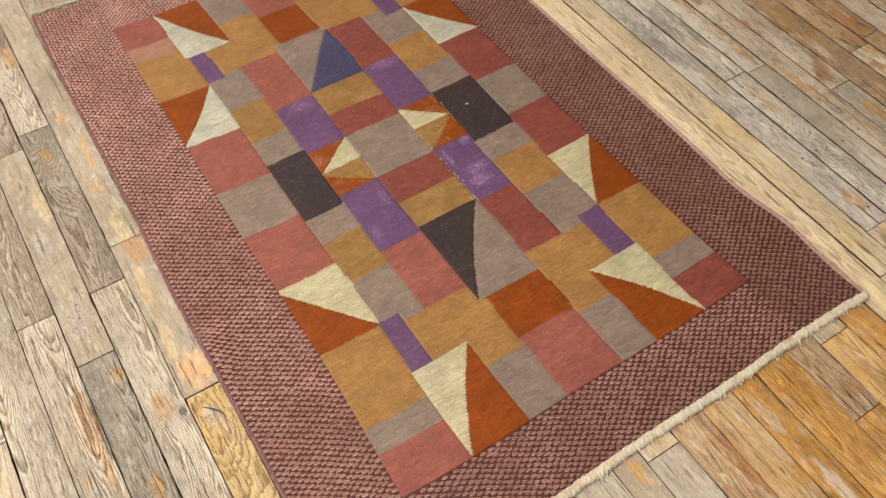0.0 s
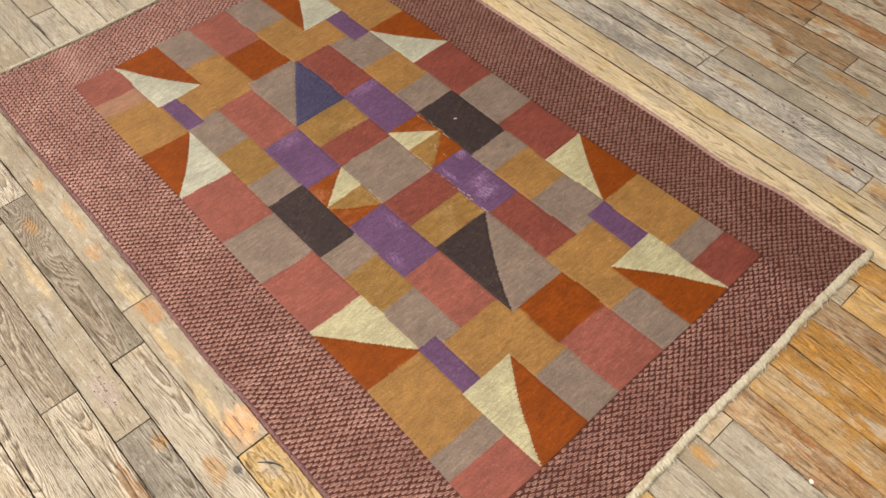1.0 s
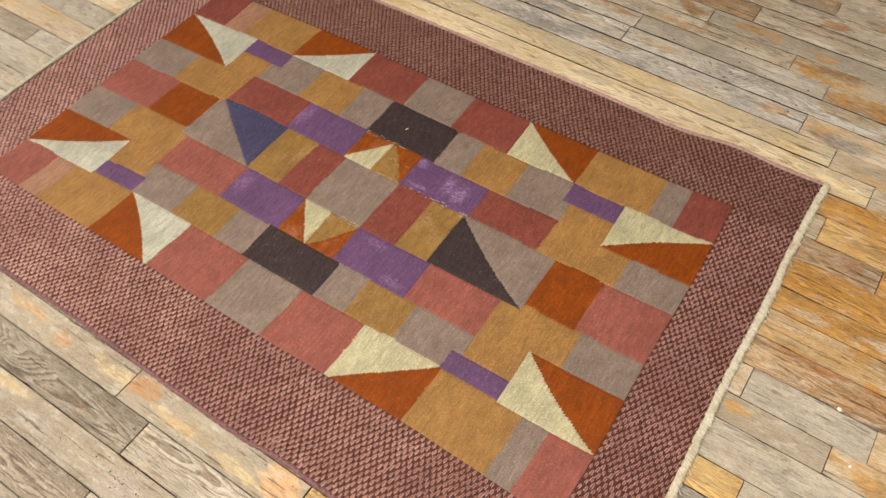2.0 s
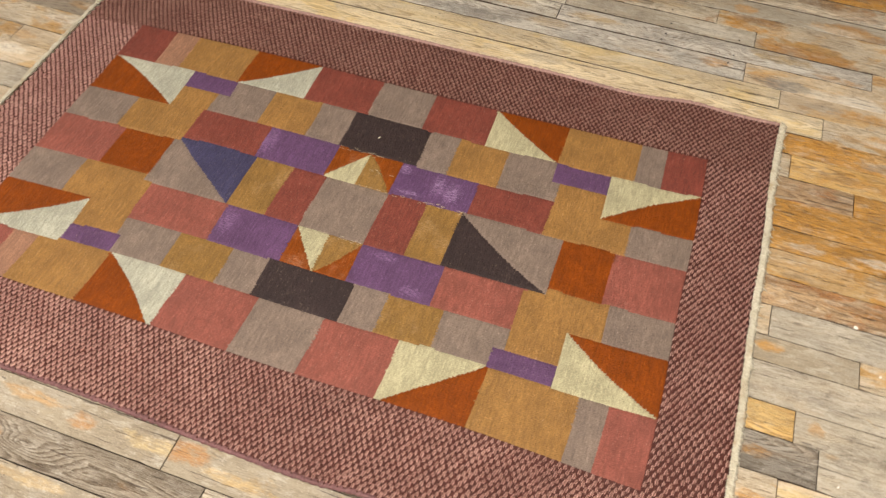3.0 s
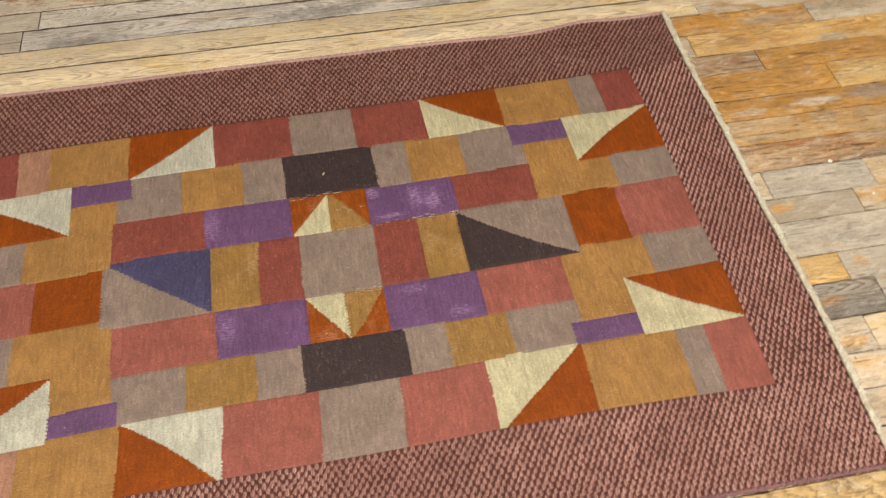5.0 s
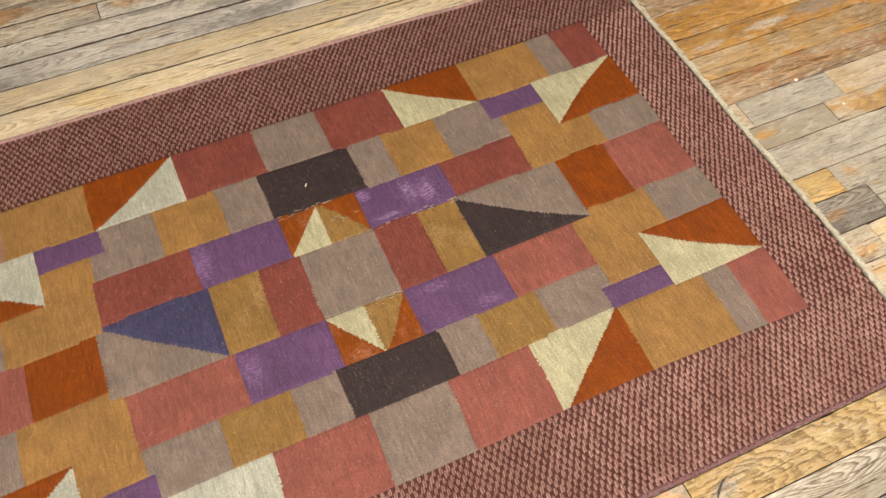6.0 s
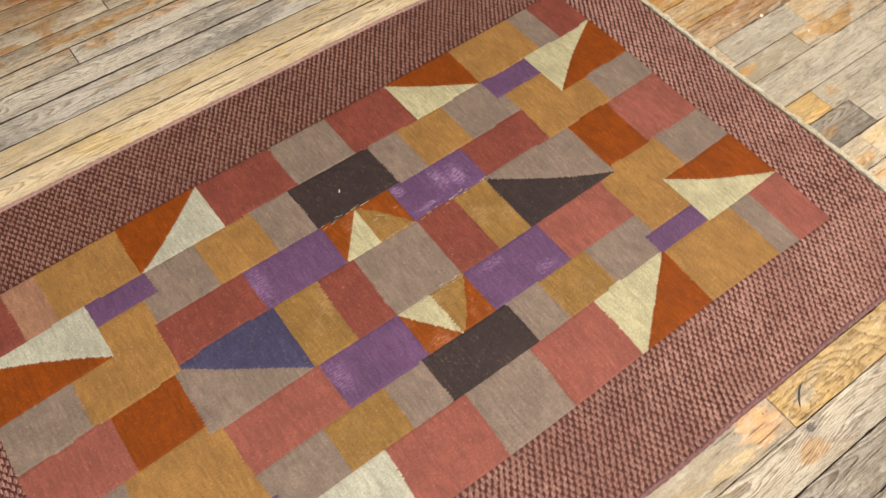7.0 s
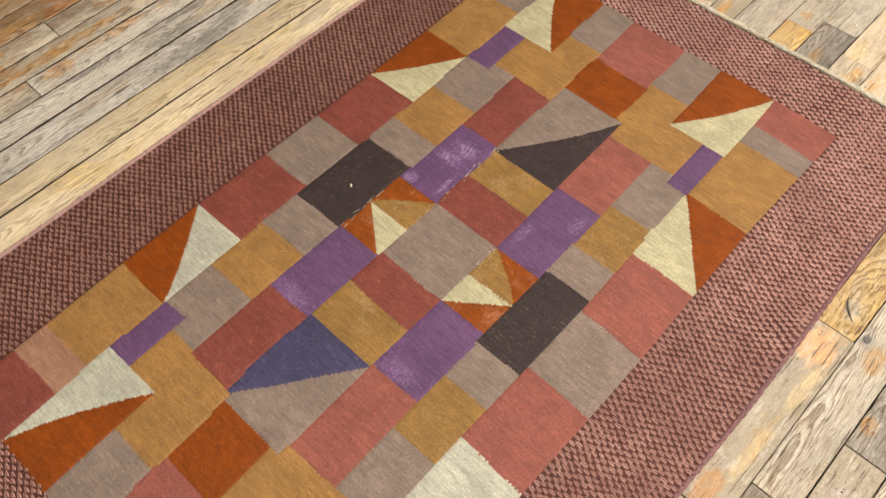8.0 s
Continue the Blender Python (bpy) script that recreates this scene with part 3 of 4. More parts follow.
def strand(verts, faces, base, way, length, width):
    """A short bent tuft of cotton."""
    side = Vector((-way.y, way.x, 0)).normalized()
    bent = way + side * random.uniform(-0.3, 0.3)
    a = len(verts)
    for k, f in enumerate((1.0, 1.0, 0.75)):
        p = base + (way * (1 - k / 2) + bent * (k / 2)) * (length * k / 2)
        p.z = max(0.0016, base.z - (0.0, 0.0014, 0.0068)[k] + random.uniform(-0.0008, 0.0012))
        for t in (0.5, 2.6, 4.7):
            verts.append(tuple(p + side * (width * f * math.cos(t)) + Vector((0, 0, width * f * 0.8 * math.sin(t)))))
    for k in range(2):
        for s in range(3):
            b, c = a + 3 * k + s, a + 3 * k + (s + 1) % 3
            faces.append((b, c, c + 3, b + 3))
    faces.append((a + 6, a + 7, a + 8))


for u, out in ((RX0, -1), (RX1, 1)):
    verts, faces = [], []
    line = []
    for k in range(201):
        v = RY0 + 0.002 + (RY1 - RY0 - 0.004) * k / 200
        x, y = bend(u, v)
        line.append((x + out * 0.005, y, 0.0050 + rise(u, v)))
    verts, faces = cord(line, 0.0050, 8, 0.05)
    for k in range(3600):
        v = RY0 + (RY1 - RY0) * (k + random.random()) / 3600
        x, y = bend(u, v)
        base = Vector((x + out * random.uniform(-0.004, 0.004), y, 0.0118 + rise(u, v) + random.uniform(-0.0008, 0.0012)))
        way = Vector((out, random.gauss(-0.06 * out, 0.16), 0)).normalized()
        long = random.uniform(0.0090, 0.0122) if random.random() < 0.975 else random.uniform(0.014, 0.022)
        clump = noise.noise((v * 70, out, 0.5))
        base.x += out * 0.0015 * clump
        strand(verts, faces, base, way, long * (1.0 + 0.12 * clump), random.uniform(0.0010, 0.0019))
    part("fringe", mesh_of("fringe", verts, faces, COTTON, True), rug, "short cream cotton fringe")

# long threads that have worked loose from the fringe
for v, turn in ((0.555, 1), (0.740, -1)):
    x, y = bend(RX1, v)
    line = [(x + 0.006 + 0.012 * math.sin(math.pi * k / 14), y + turn * 0.006 * (1 - math.cos(math.pi * k / 9)), max(0.0014, 0.012 - 0.0026 * k)) for k in range(15)]
    part("loose_thread", mesh_of("loose_thread", *cord(line, 0.0010, 6, 0.12), COTTON, True), rug, "loose cream cotton thread")

# pale warp threads laid bare along the worn joints beside the middle square
thread_v, thread_f = [], []
for y0, x0, x1, many in ((U, -0.325, -0.21, 18), (T, -0.25, 0.02, 30), (R, -0.315, -0.17, 12), (0.535, -0.24, -0.17, 8)):
    for k in range(many):
        u, v, long = random.uniform(x0, x1), random.gauss(y0, 0.003), random.uniform(0.004, 0.013)
        line = []
        for m in range(4):
            x, y = bend(u + long * m / 3, v)
            line.append((x, y + random.uniform(-0.0004, 0.0004), PILE + rise(u, v) + 0.0002))
        v2, f2 = cord(line, random.uniform(0.0003, 0.0006), 5, 0.1)
        a = len(thread_v)
        thread_v += v2
        thread_f += [tuple(a + c for c in q) for q in f2]
part("bare_warp", mesh_of("bare_warp", thread_v, thread_f, WARP, True), rug, "pale worn warp threads showing through", "stuff")

# a white thread caught on the pile
lint_v, lint_f = cord([(-0.247 + 0.002 * k, 0.632 + 0.0028 * k, 0.0118 + 0.0008 * math.sin(k)) for k in range(3)], 0.0012, 6, 0.2)
tagged(new("lint", mesh_of("lint", lint_v, lint_f, COTTON, True)), "small white lint thread lying on the rug", "lint")

# ---- boards of the floor ----
SEAMS = [-0.56, -0.48, -0.403, -0.328, -0.252, -0.180, -0.107, -0.036, 0.036, 0.110, 0.190, 0.257, 0.345, 0.408, 0.485, 0.562]
SEAMS += [0.638, 0.704, 0.790, 0.862, 0.940, 1.013, 1.092, 1.165, 1.242, 1.313, 1.380, 1.447, 1.517, 1.600, 1.672]
while SEAMS[0] > Y0:
    SEAMS.insert(0, SEAMS[0] - random.uniform(0.066, 0.084))
while SEAMS[-1] < Y1:
    SEAMS.append(SEAMS[-1] + random.uniform(0.066, 0.084))

KNOWN = {}  # joints and kinds of wood by row (its lower seam), from west to east


def lay(y0, joints, kinds):
    KNOWN[y0] = (joints, kinds.split())


lay(-0.560, (-0.35,), "beige white_grain")
lay(-0.480, (-0.2, 0.62), "weathered white_grain beige")
lay(-0.403, (-0.69, -0.055, 0.7), "weathered beige slate beige")
lay(-0.328, (-1.075, -0.737, -0.21, 0.75), "weathered white_grain weathered white_grain beige")
lay(-0.252, (-0.302, 0.12, 0.72), "beige beige knotty tan")
lay(-0.180, (0.4,), "beige tan")
lay(-0.107, (0.3,), "beige tan")
lay(-0.036, (0.1, 1.1), "silver tan silver")
lay(0.036, (-0.2, 0.738, 1.2), "silver mixed tan silver")
lay(0.110, (-0.1, 0.804, 1.3), "silver slate silver tan")
lay(0.190, (0.1, 0.757), "silver yellow silver")
lay(0.257, (-0.3, 1.4), "silver silver tan")
lay(0.345, (-0.1, 0.868), "silver beige mixed")
lay(0.408, (0.69, 0.93), "tan silver tan")
lay(0.485, (0.2, 1.25), "silver russet orange")
lay(0.562, (-1.15, -0.2, 1.3), "tan mixed amber orange")
lay(0.638, (-1.3, 0.1, 1.2), "mixed tan orange orange")
lay(0.704, (-1.1, -0.2, 0.99), "mixed tan orange yellow")
lay(0.790, (-1.45, 0.1, 0.838), "silver weathered russet orange")
lay(0.862, (0.69, 1.3), "mixed yellow orange")
lay(0.940, (-1.2, 0.2, 1.035), "mixed brown orange mixed")
lay(1.013, (-1.4, 0.755), "silver blond mixed")
lay(1.092, (-1.3, 0.645), "mixed blond tan")
lay(1.165, (-0.936, 0.548), "silver ash tan")
lay(1.242, (-0.9, 0.030, 0.865), "silver figured ash tan")
lay(1.313, (-0.530, 0.037, 0.56), "brown figured silver mixed")
lay(1.380, (-1.0, 0.450), "brown brown mixed")
lay(1.447, (-0.4, 0.195, 0.9), "brown brown silver orange")
lay(1.517, (-0.7, 0.3), "brown russet brown")
lay(1.600, (0.125, 0.7), "russet brown orange")

STAIN_MARKS = []


def stain(colour, x, y, rx, ry, amount=0.8):
    """A patch of old finish, scraped paint or dirt on the board that lies at (x, y)."""
    STAIN_MARKS.append((colour, x, y, rx, ry, amount))


# boards along the rug's near side
stain("orange", -1.063, -0.268, 0.10, 0.022)
stain("orange", -0.743, -0.222, 0.026, 0.014, 0.6)
stain("rust", -0.485, -0.221, 0.030, 0.018, 0.7)
stain("rust", -0.270, -0.208, 0.050, 0.026, 0.8)
stain("tan", -0.170, -0.226, 0.080, 0.012, 0.8)
stain("peach", 0.072, -0.208, 0.052, 0.040, 0.9)
stain("orange", 0.112, -0.293, 0.034, 0.022, 0.7)
stain("grey", 0.176, -0.216, 0.030, 0.012, 0.75)
stain("grey", 0.142, -0.268, 0.026, 0.016, 0.8)
stain("dark", 0.141, -0.264, 0.010, 0.008, 0.8)
stain("rust", 0.090, -0.420, 0.130, 0.016, 0.8)
stain("tan", -0.500, -0.344, 0.080, 0.012, 0.6)
stain("grey", -0.383, -0.370, 0.060, 0.020, 0.6)
stain("orange", 0.000, -0.342, 0.020, 0.016, 0.7)
stain("orange", 0.251, -0.357, 0.036, 0.014, 0.7)
stain("mauve", -0.155, -0.368, 0.048, 0.022, 0.65)
stain("dark", -0.048, -0.382, 0.010, 0.004, 0.9)
stain("yellow", -0.330, -0.215, 0.090, 0.016, 0.5)
stain("yellow", -0.020, -0.232, 0.070, 0.014, 0.5)
stain("orange", -0.600, -0.205, 0.070, 0.014, 0.45)
stain("yellow", 0.320, -0.215, 0.110, 0.018, 0.5)
stain("orange", -0.640, -0.288, 0.040, 0.014, 0.6)
# boards beyond the far side
stain("orange", -0.090, 1.360, 0.130, 0.017, 0.9)
stain("white", -0.522, 1.346, 0.010, 0.040, 0.9)
stain("orange", -0.462, 1.358, 0.048, 0.022)
stain("orange", -0.420, 1.410, 0.200, 0.016, 0.95)
stain("orange", -0.473, 1.545, 0.080, 0.024, 0.7)
stain("orange", -0.003, 1.690, 0.080, 0.030, 0.8)
stain("orange", -0.095, 1.569, 0.080, 0.024, 0.7)
stain("orange", 0.048, 1.557, 0.060, 0.020, 0.7)
stain("orange", 0.138, 1.655, 0.050, 0.030, 0.8)
stain("orange", 0.330, 1.489, 0.080, 0.026, 0.7)
stain("orange", 0.470, 1.216, 0.050, 0.022, 0.75)
stain("smoke", 0.400, 1.205, 0.050, 0.022, 0.6)
stain("orange", 0.600, 1.345, 0.035, 0.026, 0.9)
stain("orange", 0.500, 1.410, 0.040, 0.026, 0.95)
stain("orange", 0.580, 1.425, 0.035, 0.014, 0.9)
stain("orange", 0.520, 1.478, 0.035, 0.022, 0.8)
stain("yellow", -0.300, 1.120, 0.160, 0.014, 0.45)
stain("yellow", 0.250, 1.110, 0.200, 0.014, 0.45)
stain("yellow", -0.480, 1.050, 0.180, 0.014, 0.45)
stain("grey", 0.030, 1.062, 0.070, 0.018, 0.4)
stain("yellow", -0.100, 1.045, 0.100, 0.012, 0.45)
stain("rust", 0.700, 1.330, 0.150, 0.030, 0.8)
stain("orange", 0.780, 1.256, 0.070, 0.014, 0.6)
stain("orange", 0.604, 1.195, 0.050, 0.026, 0.7)
stain("orange", 0.800, 1.470, 0.110, 0.026)
stain("grey", 0.780, 1.125, 0.090, 0.020, 0.5)
stain("orange", 0.900, 1.290, 0.080, 0.024)
stain("grey", -0.140, 1.192, 0.070, 0.020, 0.55)
stain("grey", -0.270, 1.188, 0.060, 0.016, 0.5)
stain("grey", -0.055, 1.228, 0.050, 0.012, 0.55)
stain("tan", -0.450, 1.215, 0.110, 0.016, 0.5)
stain("grey", 0.135, 1.216, 0.050, 0.016, 0.6)
stain("grey", 0.205, 1.200, 0.050, 0.018, 0.5)
stain("tan", 0.290, 1.188, 0.080, 0.014, 0.5)
stain("grey", -0.180, 1.290, 0.060, 0.016, 0.5)
stain("tan", 0.120, 1.280, 0.080, 0.020, 0.5)
stain("grey", 0.230, 1.262, 0.060, 0.012, 0.5)
stain("grey", 0.420, 1.290, 0.070, 0.020, 0.55)
stain("yellow", 0.640, 1.285, 0.090, 0.016, 0.5)
stain("dark", -0.400, 1.332, 0.007, 0.006, 0.9)
stain("dark", -0.452, 1.352, 0.008, 0.006, 0.9)
stain("grey", 0.150, 1.350, 0.080, 0.018, 0.5)
stain("orange", 0.130, 1.402, 0.110, 0.014, 0.7)
stain("white", -0.150, 1.432, 0.120, 0.012, 0.6)
stain("white", 0.000, 1.485, 0.120, 0.016, 0.6)
stain("white", -0.250, 1.560, 0.110, 0.016, 0.6)
stain("tan", 0.300, 1.420, 0.080, 0.014, 0.5)
stain("dark", 0.120, 1.632, 0.012, 0.010, 0.9)
spread = random.Random(12)
for k in range(64):
    x, y = spread.uniform(-0.95, 0.95), spread.uniform(1.175, 1.70)
    colour = spread.choice(("smoke", "smoke", "white", "smoke", "tan") if y < 1.33 else ("earth", "earth", "smoke", "white", "orange", "rust"))
    stain(colour, x, y, spread.uniform(0.035, 0.11), spread.uniform(0.012, 0.030), spread.uniform(0.45, 0.85))
# boards beyond the far end
for x, y in ((-1.12, 0.60), (-1.28, 0.67), (-1.05, 0.75), (-1.20, 0.83), (-1.34, 0.90), (-1.08, 0.97), (-1.26, 1.05), (-1.10, 1.13)):
    stain("orange", x, y, 0.050, 0.016, 0.45)
    stain("white", x - 0.16, y + 0.01, 0.060, 0.022, 0.7)
    stain("tan", x + 0.09, y - 0.02, 0.060, 0.014, 0.5)
# boards beyond the fringe
stain("orange", 0.960, 1.060, 0.110, 0.022, 0.85)
stain("orange", 0.860, 1.130, 0.090, 0.020, 0.8)
stain("orange", 1.020, 1.205, 0.120, 0.024, 0.85)
stain("white", 0.900, 1.045, 0.060, 0.014, 0.6)
stain("orange", 1.130, 0.905, 0.100, 0.026, 0.85)
stain("orange", 0.980, 0.820, 0.080, 0.024, 0.85)
stain("orange", 0.900, 0.895, 0.080, 0.018, 0.8)
stain("earth", 0.800, 0.900, 0.060, 0.016, 0.6)
stain("orange", 1.150, 1.380, 0.120, 0.026, 0.85)
stain("orange", 1.000, 0.520, 0.080, 0.016, 0.7)
stain("orange", 0.745, 0.985, 0.090, 0.022, 0.9)
stain("grey", 0.920, 0.965, 0.100, 0.020, 0.6)
stain("orange", 0.700, 0.760, 0.120, 0.026, 0.9)
stain("orange", 0.844, 0.680, 0.060, 0.022, 0.9)
stain("white", 0.910, 0.670, 0.070, 0.014, 0.8)
stain("white", 0.745, 0.660, 0.050, 0.012, 0.6)
stain("grey", 1.070, 0.675, 0.090, 0.024, 0.8)
stain("grey", 1.051, 0.865, 0.050, 0.030, 0.8)
stain("yellow", 1.080, 0.746, 0.070, 0.030, 0.8)
stain("amber", 0.860, 0.600, 0.180, 0.022, 0.6)
stain("orange", 0.760, 0.725, 0.140, 0.018, 0.95)
stain("earth", 0.760, 0.820, 0.100, 0.026, 0.7)
stain("rust", 0.880, 0.527, 0.120, 0.014, 0.8)
stain("rust", 0.700, 0.545, 0.060, 0.010, 0.6)
stain("tan", 0.962, 0.455, 0.060, 0.030, 0.7)
stain("amber", 0.930, 0.380, 0.060, 0.026, 0.7)
stain("orange", 0.695, 0.382, 0.032, 0.014, 0.7)
stain("dark", 0.746, 0.455, 0.014, 0.006, 0.6)
stain("yellow", 0.700, 0.228, 0.060, 0.028, 0.6)
stain("orange", 0.798, 0.230, 0.016, 0.016, 0.5)
stain("orange", 0.698, 0.150, 0.034, 0.014, 0.8)
stain("orange", 0.688, 0.058, 0.034, 0.016, 0.8)
stain("yellow", 0.770, 0.086, 0.050, 0.018, 0.7)
stain("orange", 0.700, 0.015, 0.050, 0.014, 0.6)


EYES = ((-0.330, 1.268, 0.13, 0.040), (-0.700, 1.280, 0.16, 0.035), (-0.400, 1.340, 0.07, 0.030), (0.300, 1.275, 0.12, 0.035), (0.210, -0.290, 0.16, 0.034), (-0.560, -0.292, 0.14, 0.035))


def board_wood(kind, x0, x1, y0, y1):
    """The wood of one board: the common one of its kind, or one with the marks that lie on it."""
    cx, cy = (x0 + x1) / 2, (y0 + y1) / 2
    marks = [(c, x - cx, y - cy, rx, ry, k) for c, x, y, rx, ry, k in STAIN_MARKS if x0 < x < x1 and y0 < y < y1]
    if kind == "knotty":
        return wood("knotty_blond_oak", lin(196, 164, 106), lin(128, 94, 54), lin(204, 170, 106), 0.35, 0.85, 0.3, 0.12, marks=marks, knot=(0.190 - cx, -0.232 - cy, 0.085, 0.032))
    eyes = [(x - cx, y - cy, rx, ry) for x, y, rx, ry in EYES if x0 < x < x1 and y0 < y < y1]
    if marks or eyes:
        return wood("marked_" + kind + "_oak", *WOOD_KINDS[kind], marks=marks, eyes=eyes)
    return WOOD[kind]


def board(x0, x1, y0, y1, drop=0.0, fine=False):
    """Vertices and faces of one board with worn, chipped edges, round its own middle, and each face's material."""
    tight = x0 > 0.4 and y0 > -0.1  # boards laid close, with hair-thin joints
    hx, hy = (x1 - x0) / 2 - (0.0003 if tight else 0.0010), (y1 - y0) / 2 - (0.0002 if tight else 0.0019 if y0 > 0.98 else 0.0004)
    steps = max(5, int((x1 - x0) / 0.022)) if fine else 5
    rim = []
    for side in (-1, 1):
        worn, seed = random.uniform(0.0001, 0.0010) * (0.5 if tight else 1.0), random.uniform(0, 90)
        for k in range(steps + 1):
            x = side * (hx - 2 * hx * k / steps)
            bite = worn * (1.0 + 1.3 * noise.noise((x * 9, seed, 0))) + (random.uniform(0.0005, 0.0022) if random.random() < 0.05 else 0)
            rim.append((x, side * (hy - max(0.0, bite))))
    m = len(rim)
    v = [(x - math.copysign(0.0007, x), y - math.copysign(0.0006, y), -drop) for x, y in rim]
    v += [(x, y, -0.0012 - drop) for x, y in rim] + [(x, y, -0.016) for x, y in rim]
    f = [tuple(range(m))]
    for k in (0, m):
        f += [(k + m + s, k + m + (s + 1) % m, k + (s + 1) % m, k + s) for s in range(m)]
    return v, f, [0] * (m + 1) + [1] * m  # the lower flanks are dark with dirt


far_v, far_f = {k: [] for k in WOOD}, {k: [] for k in WOOD}
far_chance = ["brown", "mixed", "silver", "russet", "brown", "silver", "tan"]
chance = ["weathered", "silver", "beige", "beige", "white_grain", "mixed", "slate"]
for y0, y1 in zip(SEAMS, SEAMS[1:]):
    key = min(KNOWN, key=lambda s: abs(s - y0))
    joints, kinds = KNOWN[key] if abs(key - y0) < 0.001 else ((), ())
    lot = far_chance if y0 > 1.4 else chance
    xs = list(joints) or [random.uniform(-0.4, 0.4)]
    kinds = list(kinds) if len(kinds) == len(xs) + 1 else [kinds[0] if kinds else random.choice(lot) for _ in range(len(xs) + 1)]
    while xs[0] > X0:
        xs.insert(0, xs[0] - random.uniform(0.35, 1.0) if xs[0] < -0.6 or not joints else min(-1.25, xs[0] - 0.5) - random.uniform(0.0, 0.4))
        if xs[0] > X0:
            kinds.insert(0, random.choice(lot))
    while xs[-1] < X1:
        xs.append(xs[-1] + random.uniform(0.35, 1.0) if xs[-1] > 0.7 or not joints else max(1.15, xs[-1] + 0.5) + random.uniform(0.0, 0.4))
        if xs[-1] < X1:
            kinds.append(random.choice(lot))
    xs[0], xs[-1] = X0, X1
    for k, (x0, x1) in enumerate(zip(xs, xs[1:])):
        kind = kinds[min(k, len(kinds) - 1)]
        close = x1 > -1.7 and x0 < 1.6 and -0.75 < y0 < 2.2
        v, f, flanks = board(x0, x1, y0, y1, abs(random.gauss(0, 0.0006)), close)
        middle = ((x0 + x1) / 2, (y0 + y1) / 2, 0.0)
        if close:
            data = mesh_of("plank", v, f, board_wood(kind, x0, x1, y0, y1))
            data.materials.append(DARK_GAP)
            data.polygons.foreach_set("material_index", flanks)
            plank = part("plank", data, floor)
            plank.location = middle
        else:
            a = len(far_v[kind])
            far_v[kind] += [(x + middle[0], y + middle[1], z) for x, y, z in v]
            far_f[kind] += [tuple(a + c for c in q) for q in f]
for kind in WOOD:
    data = mesh_of("planks", far_v[kind], far_f[kind], WOOD_FAR[kind])
    data.materials.append(DARK_GAP)
    data.polygons.foreach_set("material_index", ([0] * 13 + [1] * 12) * (len(far_f[kind]) // 25))
    part("planks", data, floor, "worn oak floor boards", "stuff")

# white paint chips and nail holes on the boards
for x, y, r in ((0.856, 0.488, 0.0042), (0.906, 0.386, 0.0025), (0.840, 0.130, 0.0020), (0.840, 0.071, 0.0016), (0.782, 0.082, 0.0016)):
    v = [(x + r * random.uniform(0.7, 1.2) * math.cos(t), y + r * random.uniform(0.7, 1.2) * math.sin(t), 0.0012) for t in turns] + [(x, y, 0.002)]
    v += [(p[0], p[1], -0.001) for p in v[:8]]
    f = [(t, (t + 1) % 8, 8) for t in range(8)] + [(9 + t, 9 + (t + 1) % 8, (t + 1) % 8, t) for t in range(8)]
    tagged(new("paint_chip", mesh_of("paint_chip", v, f, CHIP_PAINT)), "small white paint chip on the floor boards", "paint chip")


def spot_mesh(r, sides, z0, z1):
    """A small flat disc with a domed top."""
    ring = [(r * random.uniform(0.75, 1.2) * math.cos(math.tau * k / sides), r * random.uniform(0.75, 1.2) * math.sin(math.tau * k / sides)) for k in range(sides)]
    v = [(x, y, z0) for x, y in ring] + [(x * 0.8, y * 0.8, z1) for x, y in ring]
    f = [(k, (k + 1) % sides, sides + (k + 1) % sides, sides + k) for k in range(sides)] + [tuple(sides + k for k in range(sides))]
    return v, f


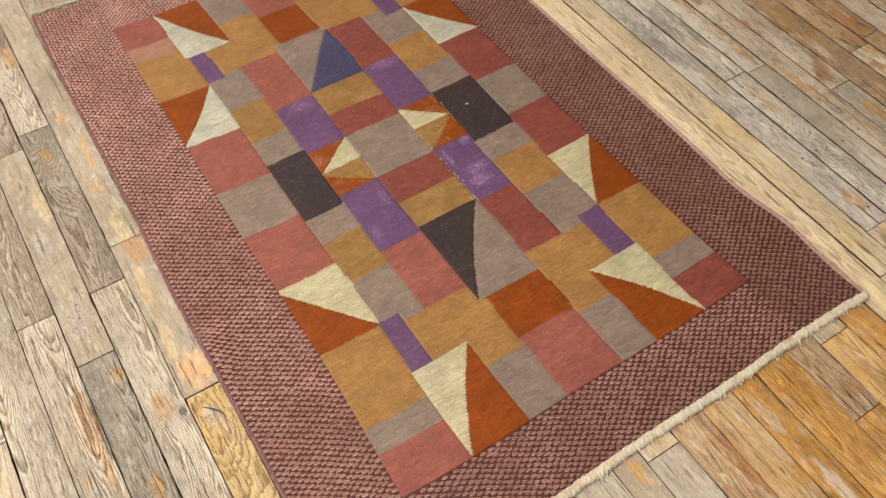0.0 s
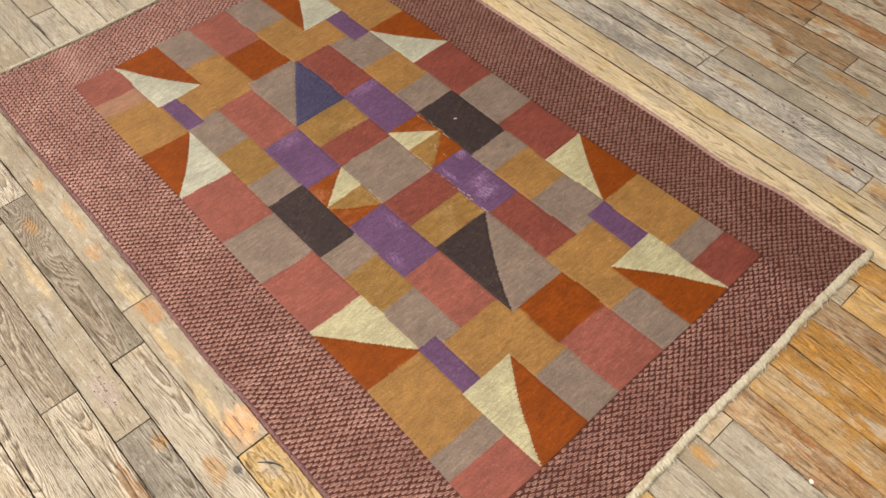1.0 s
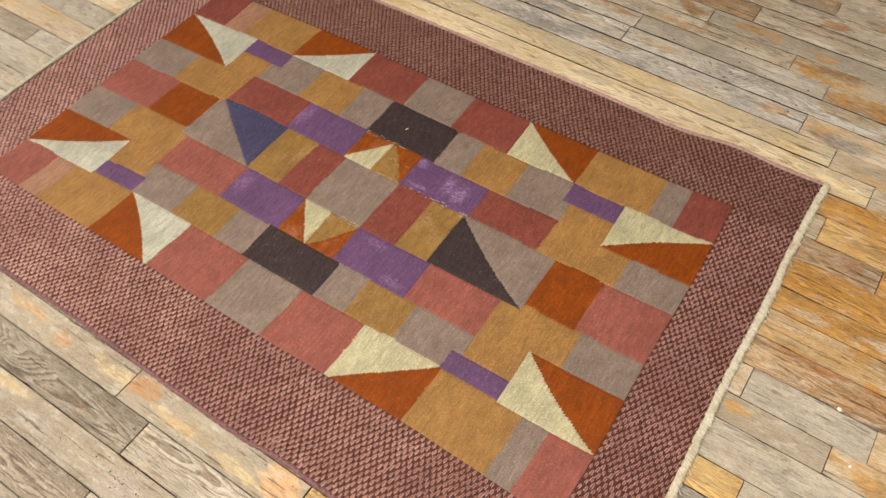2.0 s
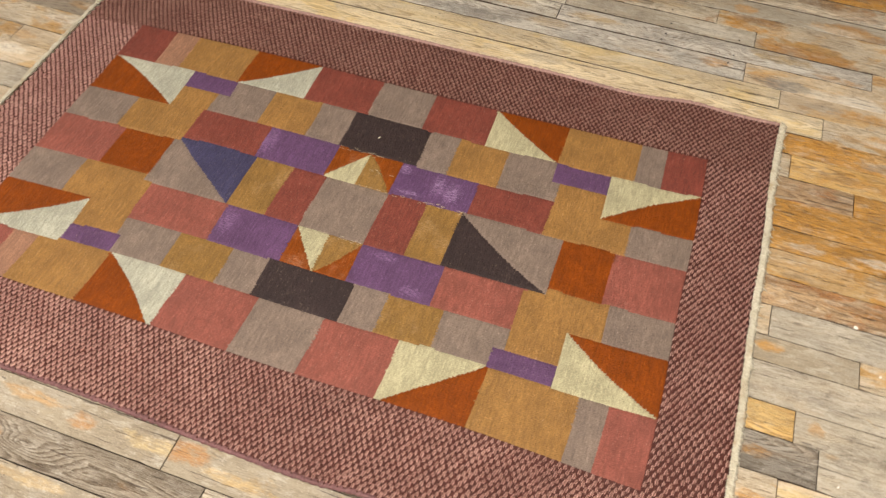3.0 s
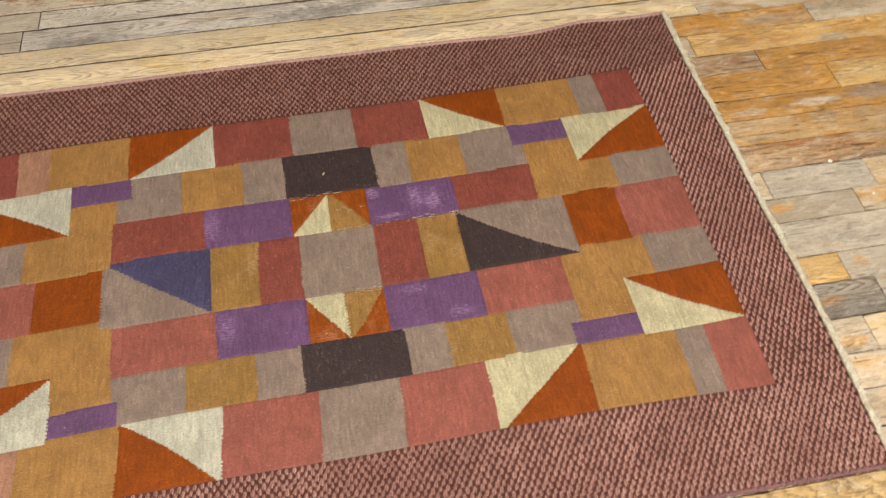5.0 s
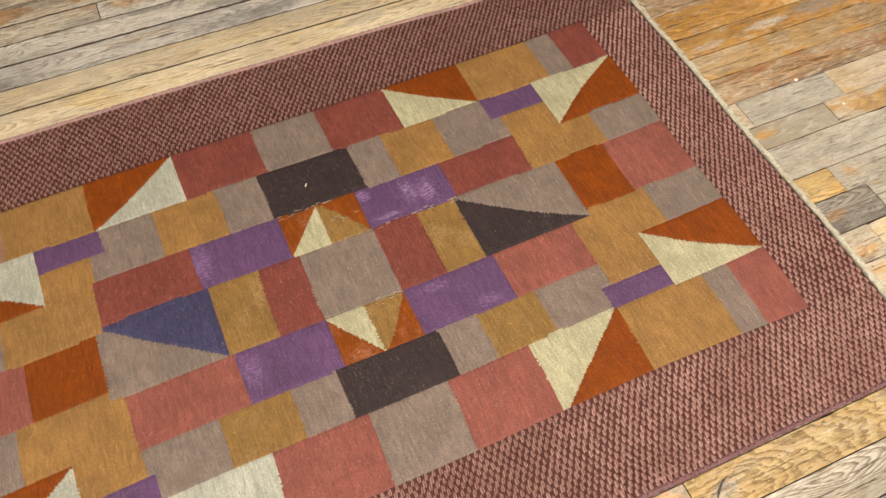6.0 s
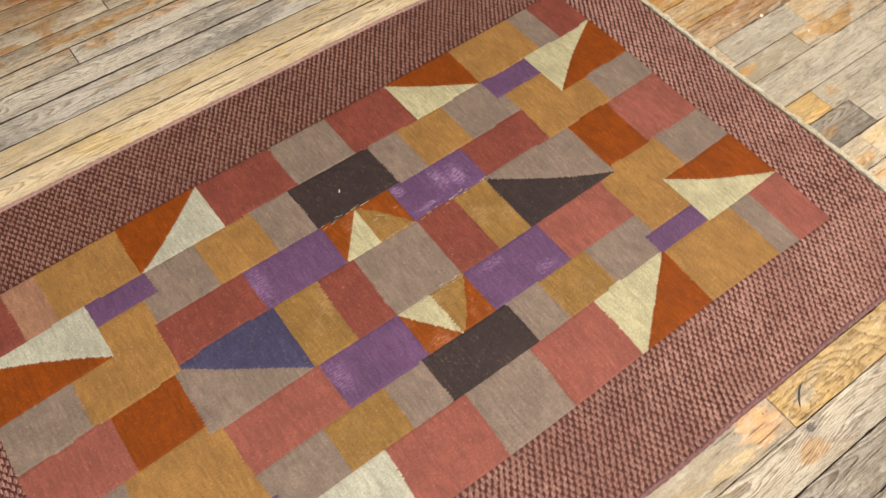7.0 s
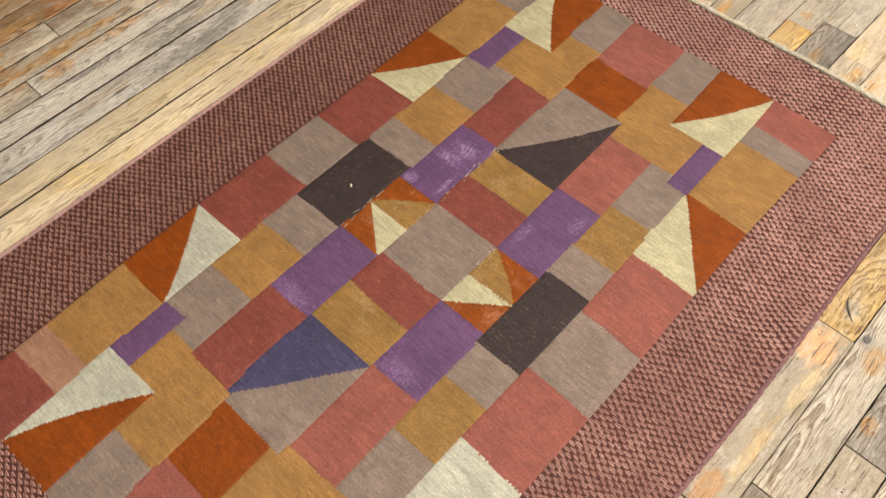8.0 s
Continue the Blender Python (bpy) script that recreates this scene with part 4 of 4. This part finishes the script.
NAIL_HOLES = ((-0.116, 1.326), (0.150, 1.326), (0.326, 1.395), (0.333, 1.334), (0.327, 1.284), (0.320, 1.256), (0.320, 1.209), (0.342, 1.724), (0.519, 1.327), (0.512, 1.258), (0.502, 1.224))
# nail holes: dark discs on the boards paint the shade inside them
nail = mesh_of("nail_hole", *spot_mesh(0.0034, 8, -0.002, 0.0008), DARK_MARK)
for x, y in NAIL_HOLES:
    part("nail_hole", nail, floor).location = (x, y, 0)
speck = mesh_of("dark_speck", *spot_mesh(0.0016, 7, -0.002, 0.0006), DARK_MARK)
for k in range(26):
    cx, cy, sx, sy = ((-0.172, -0.360, 0.013, 0.017), (-0.132, -0.368, 0.010, 0.010), (-0.26, -0.352, 0.05, 0.012))[0 if k < 14 else 1 if k < 21 else 2]
    mark = part("dark_speck", speck, floor)
    mark.location = (random.gauss(cx, sx), min(-0.335, max(-0.396, random.gauss(cy, sy))), 0)
    mark.scale = [random.uniform(0.5, 1.3)] * 2 + [1.0]
part("wood_knot", mesh_of("wood_knot", *spot_mesh(0.0075, 12, -0.002, 0.0005), KNOT_BARK), floor).location = (0.140, -0.264, 0)
# the split in the knotty board
split_v, split_f = [], []
for k in range(9):
    t = k / 8
    x, y = 0.153 + 0.042 * t, -0.230 + 0.030 * t + 0.006 * math.sin(3 * t)
    w = 0.0012 * math.sin(math.pi * (0.08 + 0.9 * t)) * random.uniform(0.6, 1.2)
    split_v += [(x - w, y + w, 0.0008), (x + w, y - w, 0.0008), (x - w, y + w, -0.001), (x + w, y - w, -0.001)]
for k in range(8):
    a = 4 * k
    split_f += [(a + 1, a + 5, a + 4, a), (a, a + 4, a + 6, a + 2), (a + 3, a + 7, a + 5, a + 1)]
part("split", mesh_of("split", split_v, split_f, DARK_MARK), floor)
# an open joint, its inner shade painted as a dark strip on the boards
gap_v, gap_f = [], []
for k in range(13):
    t = k / 12
    x, w = -1.48 + 0.40 * t, 0.0055 * math.sin(math.pi * (0.06 + 0.88 * t)) * random.uniform(0.75, 1.2)
    gap_v += [(x, 0.862 + w, 0.0008), (x, 0.862 - 0.4 * w, 0.0008), (x, 0.862 + w, -0.001), (x, 0.862 - 0.4 * w, -0.001)]
for k in range(12):
    a = 4 * k
    gap_f += [(a + 1, a + 5, a + 4, a), (a, a + 4, a + 6, a + 2), (a + 3, a + 7, a + 5, a + 1)]
part("open_joint_shade", mesh_of("open_joint_shade", gap_v, gap_f, DARK_GAP), floor)
